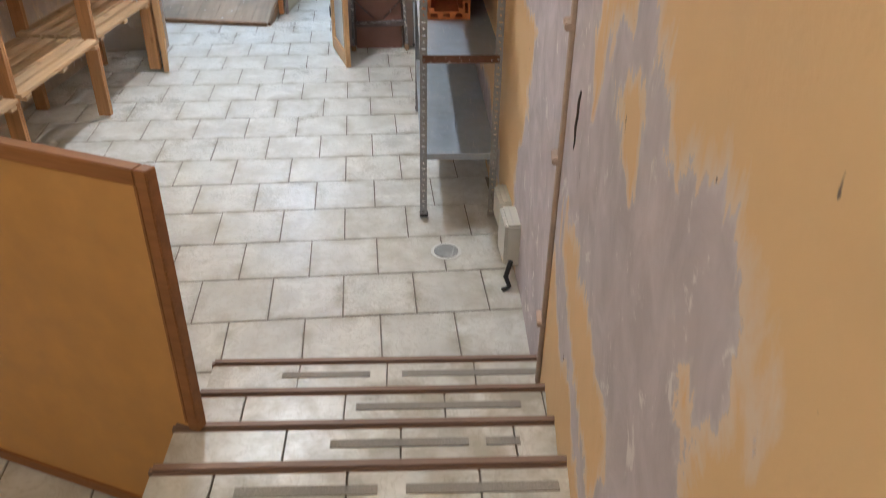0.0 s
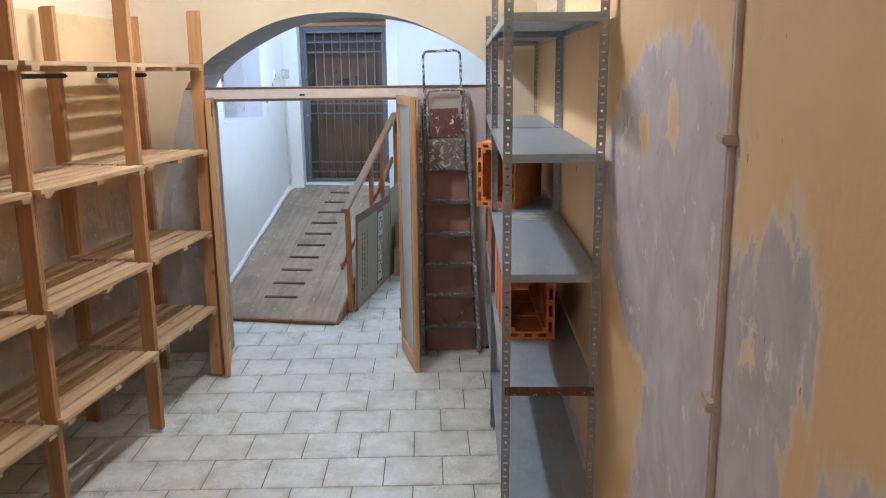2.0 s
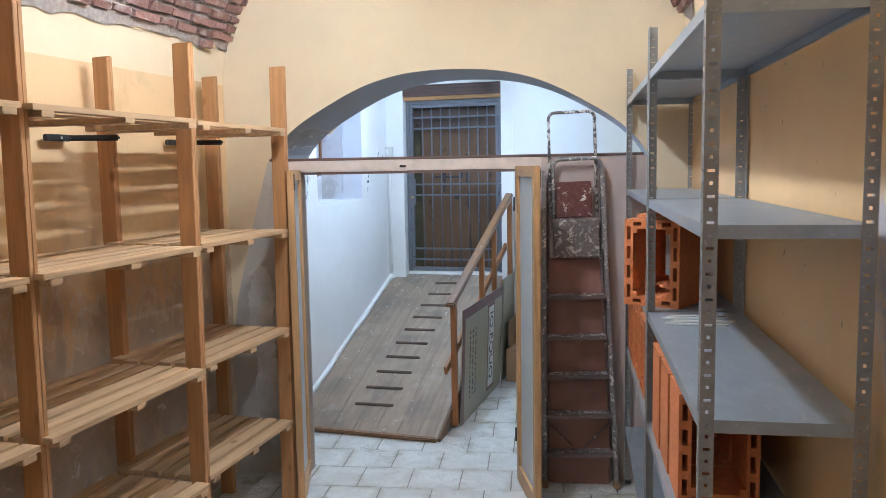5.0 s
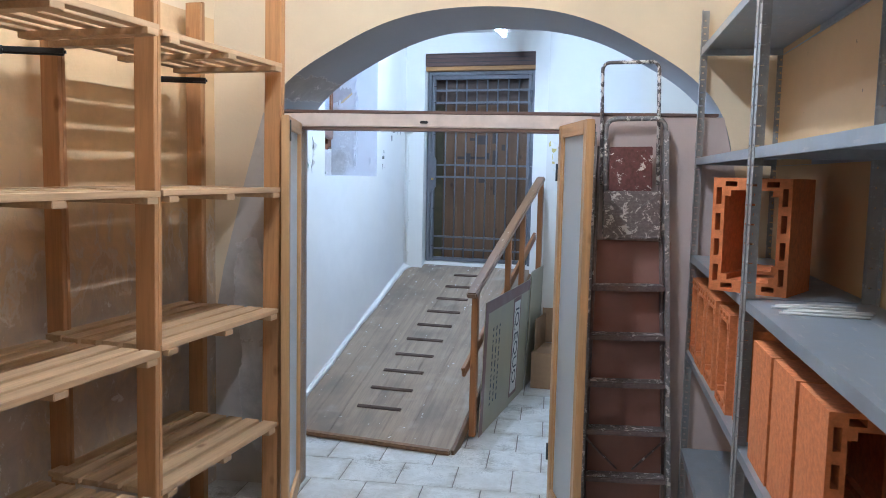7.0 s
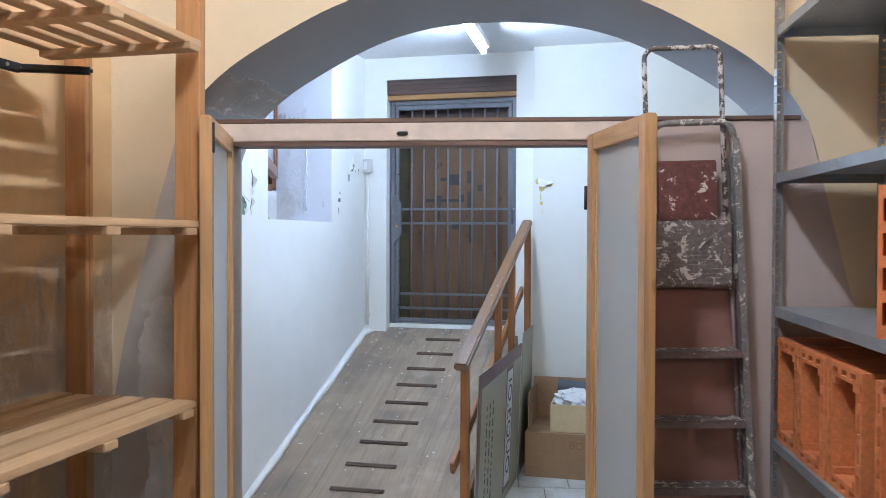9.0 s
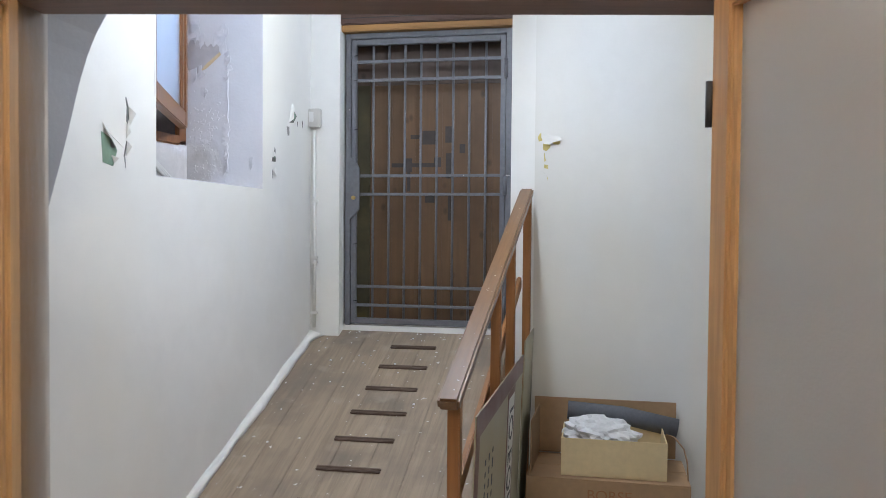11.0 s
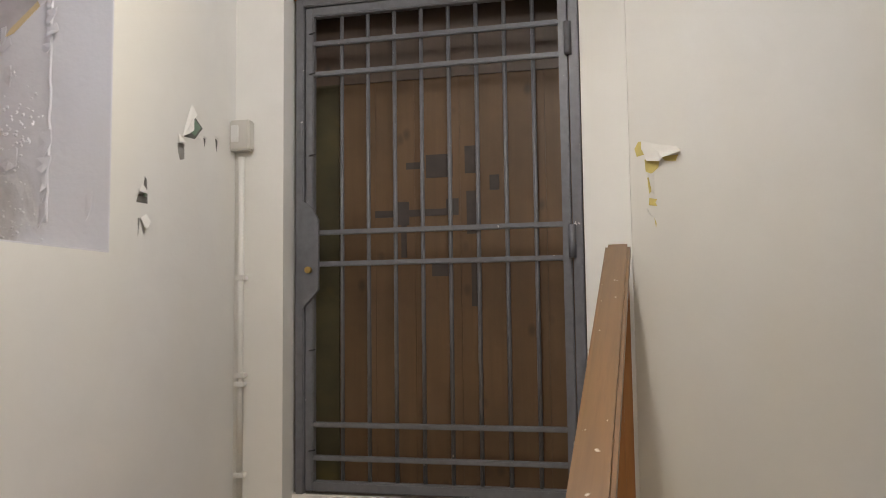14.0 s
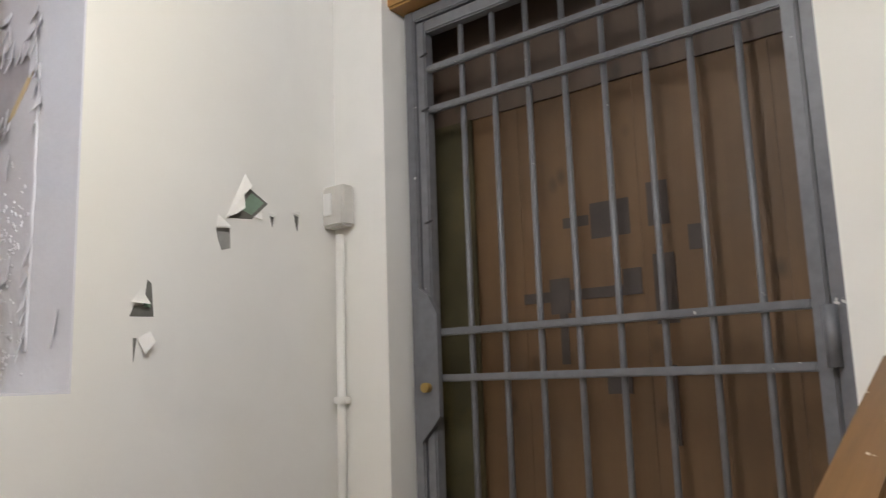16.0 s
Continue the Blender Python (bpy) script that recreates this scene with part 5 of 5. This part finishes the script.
def clay_mesh(w, h, ln):
    """Hollow clay block: a thick shell with slots in its walls and one large opening along y, rounded at its corners."""
    t, skin, web = 0.042, 0.012, 0.03
    def slots(n, a, b):
        step = (b - a + web) / n
        return [(a + step * i, a + step * i + step - web) for i in range(n)]
    holes = [(t, w - t, t, h - t)]
    for z0 in (skin, h - t + skin):
        holes += [(a, b, z0, z0 + t - 2 * skin) for a, b in slots(3, t, w - t)]
    for x0 in (skin, w - t + skin):
        holes += [(x0, x0 + t - 2 * skin, a, b) for a, b in slots(4, t * 0.8, h - t * 0.8)]
    xs = sorted({0.0, w, t + 0.02, w - t - 0.02} | {v for q in holes for v in q[:2]})
    zs = sorted({0.0, h, t + 0.02, h - t - 0.02} | {v for q in holes for v in q[2:]})
    bm = bmesh.new()
    grid = {}
    def vert(i, k, y):
        if (i, k, y) not in grid:
            grid[i, k, y] = bm.verts.new((xs[i], y, zs[k]))
        return grid[i, k, y]
    def full(i, k):
        if not (0 <= i < len(xs) - 1 and 0 <= k < len(zs) - 1):
            return False
        x, z = (xs[i] + xs[i + 1]) / 2, (zs[k] + zs[k + 1]) / 2
        big = t < x < w - t and t < z < h - t
        corner = big and (x < t + 0.02 or x > w - t - 0.02) and (z < t + 0.02 or z > h - t - 0.02)
        return corner or not any(a < x < b and c < z < d for a, b, c, d in holes)
    for i in range(len(xs) - 1):
        for k in range(len(zs) - 1):
            if not full(i, k):
                continue
            for y, rev in ((0.0, False), (ln, True)):
                f = [vert(i, k, y), vert(i + 1, k, y), vert(i + 1, k + 1, y), vert(i, k + 1, y)]
                bm.faces.new(f[::-1] if rev else f)
            for di, dk, a, b in ((-1, 0, (i, k), (i, k + 1)), (1, 0, (i + 1, k), (i + 1, k + 1)), (0, -1, (i, k), (i + 1, k)), (0, 1, (i, k + 1), (i + 1, k + 1))):
                if not full(i + di, k + dk):
                    bm.faces.new((vert(*a, 0.0), vert(*b, 0.0), vert(*b, ln), vert(*a, ln)))
    me = finish(bm)
    me.materials.append(M["clay"])
    return me


CLAY = clay_mesh(0.26, 0.38, 0.25)
for i, (y, off, z, turn) in enumerate(((0.62, 0.03, 2, 0), (0.885, 0.025, 2, 0), (1.145, 0.02, 2, 0), (1.54, 0.29, 2, 90), (1.84, 0.27, 2, 90), (2.19, 0.27, 2, 90), (2.46, 0.265, 2, 90), (2.73, 0.27, 2, 90)
                                      )):
    lv = LEVELS[z - 1]
    ob = tagged(new("clay_block", CLAY), "orange hollow clay block with slotted walls on the steel shelf", "clay block", "clay blocks")
    ob.matrix_world = RACK @ pose(off, y, lv, 0, 0, turn)
BIG_CLAY = clay_mesh(0.265, 0.395, 0.25)
for y, off, turn in ((1.69, -0.085, -30), (2.05, 0.0, -30)):
    ob = tagged(new("clay_block", BIG_CLAY), "large orange hollow clay block turned askew on the steel shelf", "clay block", "clay blocks")
    ob.matrix_world = RACK @ pose(off, y, LEVELS[2], 0, 0, turn)
# pale wispy marks on the third shelf, built as thin white rods
for i in range(5):
    solid("plastic_strip", rod(bmesh.new(), [(0, 0, 0), (0.1, 0.015 * math.sin(i * 2.1), 0.001), (0.24, 0.01 * math.cos(i), 0)], 0.004, 6), M["label_white"], "thin white strip lying on the steel shelf", "strip",
          RACK @ pose(0.05 + 0.02 * (i % 3), 1.22 + 0.035 * i, LEVELS[2] + 0.004, 0, 0, 4 * i - 8), "white strips")

# ---- timber shelving ----
FRAMES = ((2.33, -2.085), (3.27, -2.12), (4.212, -2.155), (5.25, -2.19), (6.19, -2.205))
SH_X0, SH_X1, LEAN = -2.775, -2.215, 0.019
ts = thing("timber_shelving", "tall pine shelving with slatted shelves, empty", "shelving")
SH_Z = (0.565, 1.125, 1.705, 2.285)


def shear(xy=0.0, xz=0.0, dx=0.0):
    return Matrix(((1, xy, xz, dx), (0, 1, 0, 0), (0, 0, 1, 0), (0, 0, 0, 1)))


for y, front in FRAMES:
    for k in (0, 1):
        part("post", cuboid(front - 0.085, front, y - 0.021 + 0.0215 * k, y + 0.0205 * k, 0, 2.612 + 0.006 * k, bevel=0.002), M["pine"], ts, m=shear(xz=LEAN))
        part("post", cuboid(SH_X0, SH_X0 + 0.085, y + 0.129 - 0.05 + 0.0215 * k, y + 0.15 - 0.05 + 0.0205 * k - 0.0005, 0, 2.612 + 0.006 * k, bevel=0.002), M["pine"], ts)
rng = random.Random(11)
for (y0, f0), (y1, f1) in zip(FRAMES, FRAMES[1:]):
    a, b = y0 + 0.024, y1 - 0.024
    turn = (f1 - f0) / (y1 - y0)
    for z in SH_Z:
        skew = shear(xy=turn, dx=(f0 + f1) / 2 - SH_X1 - 0.035 + LEAN * z - turn * (y0 + y1) / 2)
        tray = part("slat_tray", cuboid(SH_X0 + 0.01, SH_X1 - 0.002, a + 0.03, a + 0.09, z - 0.045, z - 0.022, bevel=0.002), M["slat"], ts, "slatted shelf tray", skew)
        for yb in ((a + b) / 2 - 0.03, b - 0.09):
            part("batten", cuboid(SH_X0 + 0.01, SH_X1 - 0.002, yb, yb + 0.06, z - 0.045, z - 0.022, bevel=0.002), M["slat"], tray)
        x = SH_X0 + 0.008
        top = z > 2
        for i in range(6):
            w = (0.058 if top else 0.074) + rng.uniform(-0.004, 0.004)
            dz = rng.uniform(-0.002, 0.002)
            part("slat", cuboid(x, x + w, a - 0.02 * (0 if i in (0, 5) else 1) + rng.uniform(0, 0.008), b - rng.uniform(0, 0.008), z - 0.022 + dz, z + dz, bevel=0.002), M["slat"], tray)
            x += 0.0965 if top else 0.094
for y in (4.235, 5.175, 6.09):
    br = thing("iron_bracket", "black bent iron bracket below the top shelf", "bracket", pose(-2.81, y, 2.20), "iron brackets")
    part("wall_arm", cuboid(-0.012, 0.012, -0.15, 0.01, 0.0, 0.032, bevel=0.005), M["black"], br)
    part("shelf_arm", cuboid(-0.01, 0.235, -0.012, 0.012, 0.002, 0.030, bevel=0.008), M["black"], br, m=pose(0, 0, 0, 0, 0, 26))
    for u in (-0.06, 0.0):
        part("bolt", rod(bmesh.new(), [(0.012, u, 0.016), (0.018, u, 0.016)], 0.006, 8), M["zinc_post"], br)

# ---- wall services by the stairs ----
pp = thing("wall_pipe", "paint-covered vertical conduit on the peeling wall", "pipe", pose(0.612, 2.62, 0))
for dx in (0.0, 0.026):
    part("pipe", rod(bmesh.new(), [(0.008, dx - 0.02, 0.10), (0.01, dx, 1.2), (0.008, dx + 0.06, 2.75)], 0.009, 8), M["cable"], pp)
for z in (0.42, 1.05, 1.47, 2.06):
    part("clip", cuboid(-0.016, 0.02, -0.03 + 0.02 * z, 0.05 + 0.02 * z, z, z + 0.022, bevel=0.004), M["cable"], pp)
for x, y, z, h, w in ((0.572, 3.60, 0.09, 0.22, 0.09), (0.535, 3.88, 0.12, 0.16, 0.08)):
    jb = thing("junction_box", "white plastic junction box low on the wall", "junction box", pose(x, y, z, 0, 0, 9), "junction boxes")
    part("case", cuboid(-w, 0.0, -0.10, 0.10, 0, h, bevel=0.008), M["plastic_white"], jb)
    part("lid", cuboid(-w - 0.008, -w - 0.0005, -0.09, 0.09, 0.008, h - 0.008, bevel=0.003), M["plastic_white"], jb)
    part("top_seam", cuboid(-w + 0.03, -w + 0.036, -0.095, 0.095, h, h + 0.002), M["plastic_grey"], jb)
solid("cable_end", rod(bmesh.new(), [(0, 0, 0.14), (-0.02, -0.01, 0.06), (0.0, -0.02, 0.012), (-0.03, -0.05, 0.01)], 0.012, 8), M["black"], "short dark cable below the junction box", "cable", pose(right_x(3.45) - 0.045, 3.46, 0))
solid("wall_gouge", rod(bmesh.new(), [(0.003, 2.33, 1.40), (0.0, 2.345, 1.37), (0.0, 2.34, 1.33), (0.0, 2.36, 1.29), (0.002, 2.352, 1.25), (0.004, 2.37, 1.22)], 0.0045, 6), M["tarp"], "dark gouge mark in the mauve plaster", "wall mark", pose(0.628, 0, 0))
dr = thing("floor_drain", "round metal drain cover in the tiled floor", "drain", pose(0.205, 3.737, 0.001))
part("rim", rod(bmesh.new(), [(0, 0, 0), (0, 0, 0.003)], 0.078, 28), M["label_white"], dr, "pale drain rim")
part("cover", rod(bmesh.new(), [(0, 0, 0.003), (0, 0, 0.006)], 0.062, 28), M["zinc_post"], dr, "grey drain cover")

# ---- floor tiles ----
tm = bmesh.new()
h = 0.1632
lo = [tm.verts.new((x * h, y * h, -0.012)) for x, y in ((-1, -1), (1, -1), (1, 1), (-1, 1))]
mi = [tm.verts.new((x * h, y * h, -0.0025)) for x, y in ((-1, -1), (1, -1), (1, 1), (-1, 1))]
hi = [tm.verts.new((x * (h - 0.0025), y * (h - 0.0025), 0.0)) for x, y in ((-1, -1), (1, -1), (1, 1), (-1, 1))]
tm.faces.new(hi)
for A_, B_ in ((lo, mi), (mi, hi)):
    for q in range(4):
        tm.faces.new((A_[q], A_[(q + 1) % 4], B_[(q + 1) % 4], B_[q]))
TILE = finish(tm)
TILE.materials.append(M["tile"])
TR = pose(0, 0, 0, 0, 0, SKEW)
PITCH = 0.3332
rng = random.Random(2)
for row in range(-18, 22):
    v = 3.478 + PITCH * (row + 0.5)
    for col in range(-14, 16):
        u = 0.137 + PITCH * (col + 0.5) + (PITCH / 2 if row % 2 else 0.0)
        p = TR @ Vector((u, v, 0))
        if -3.1 < p.x < right_x(p.y) + 0.12 + (2.0 if p.y > 7.6 else 0) and (2.60 + 0.11 * p.x if p.x > -0.72 else -1.5) < p.y < 10.0 and p.x < 2.5:
            t = new("tile", TILE)
            t.parent = floor
            t.matrix_basis = TR @ pose(u, v, rng.uniform(-0.0008, 0.0008), rng.uniform(-0.12, 0.12), rng.uniform(-0.12, 0.12), rng.uniform(-0.15, 0.15))
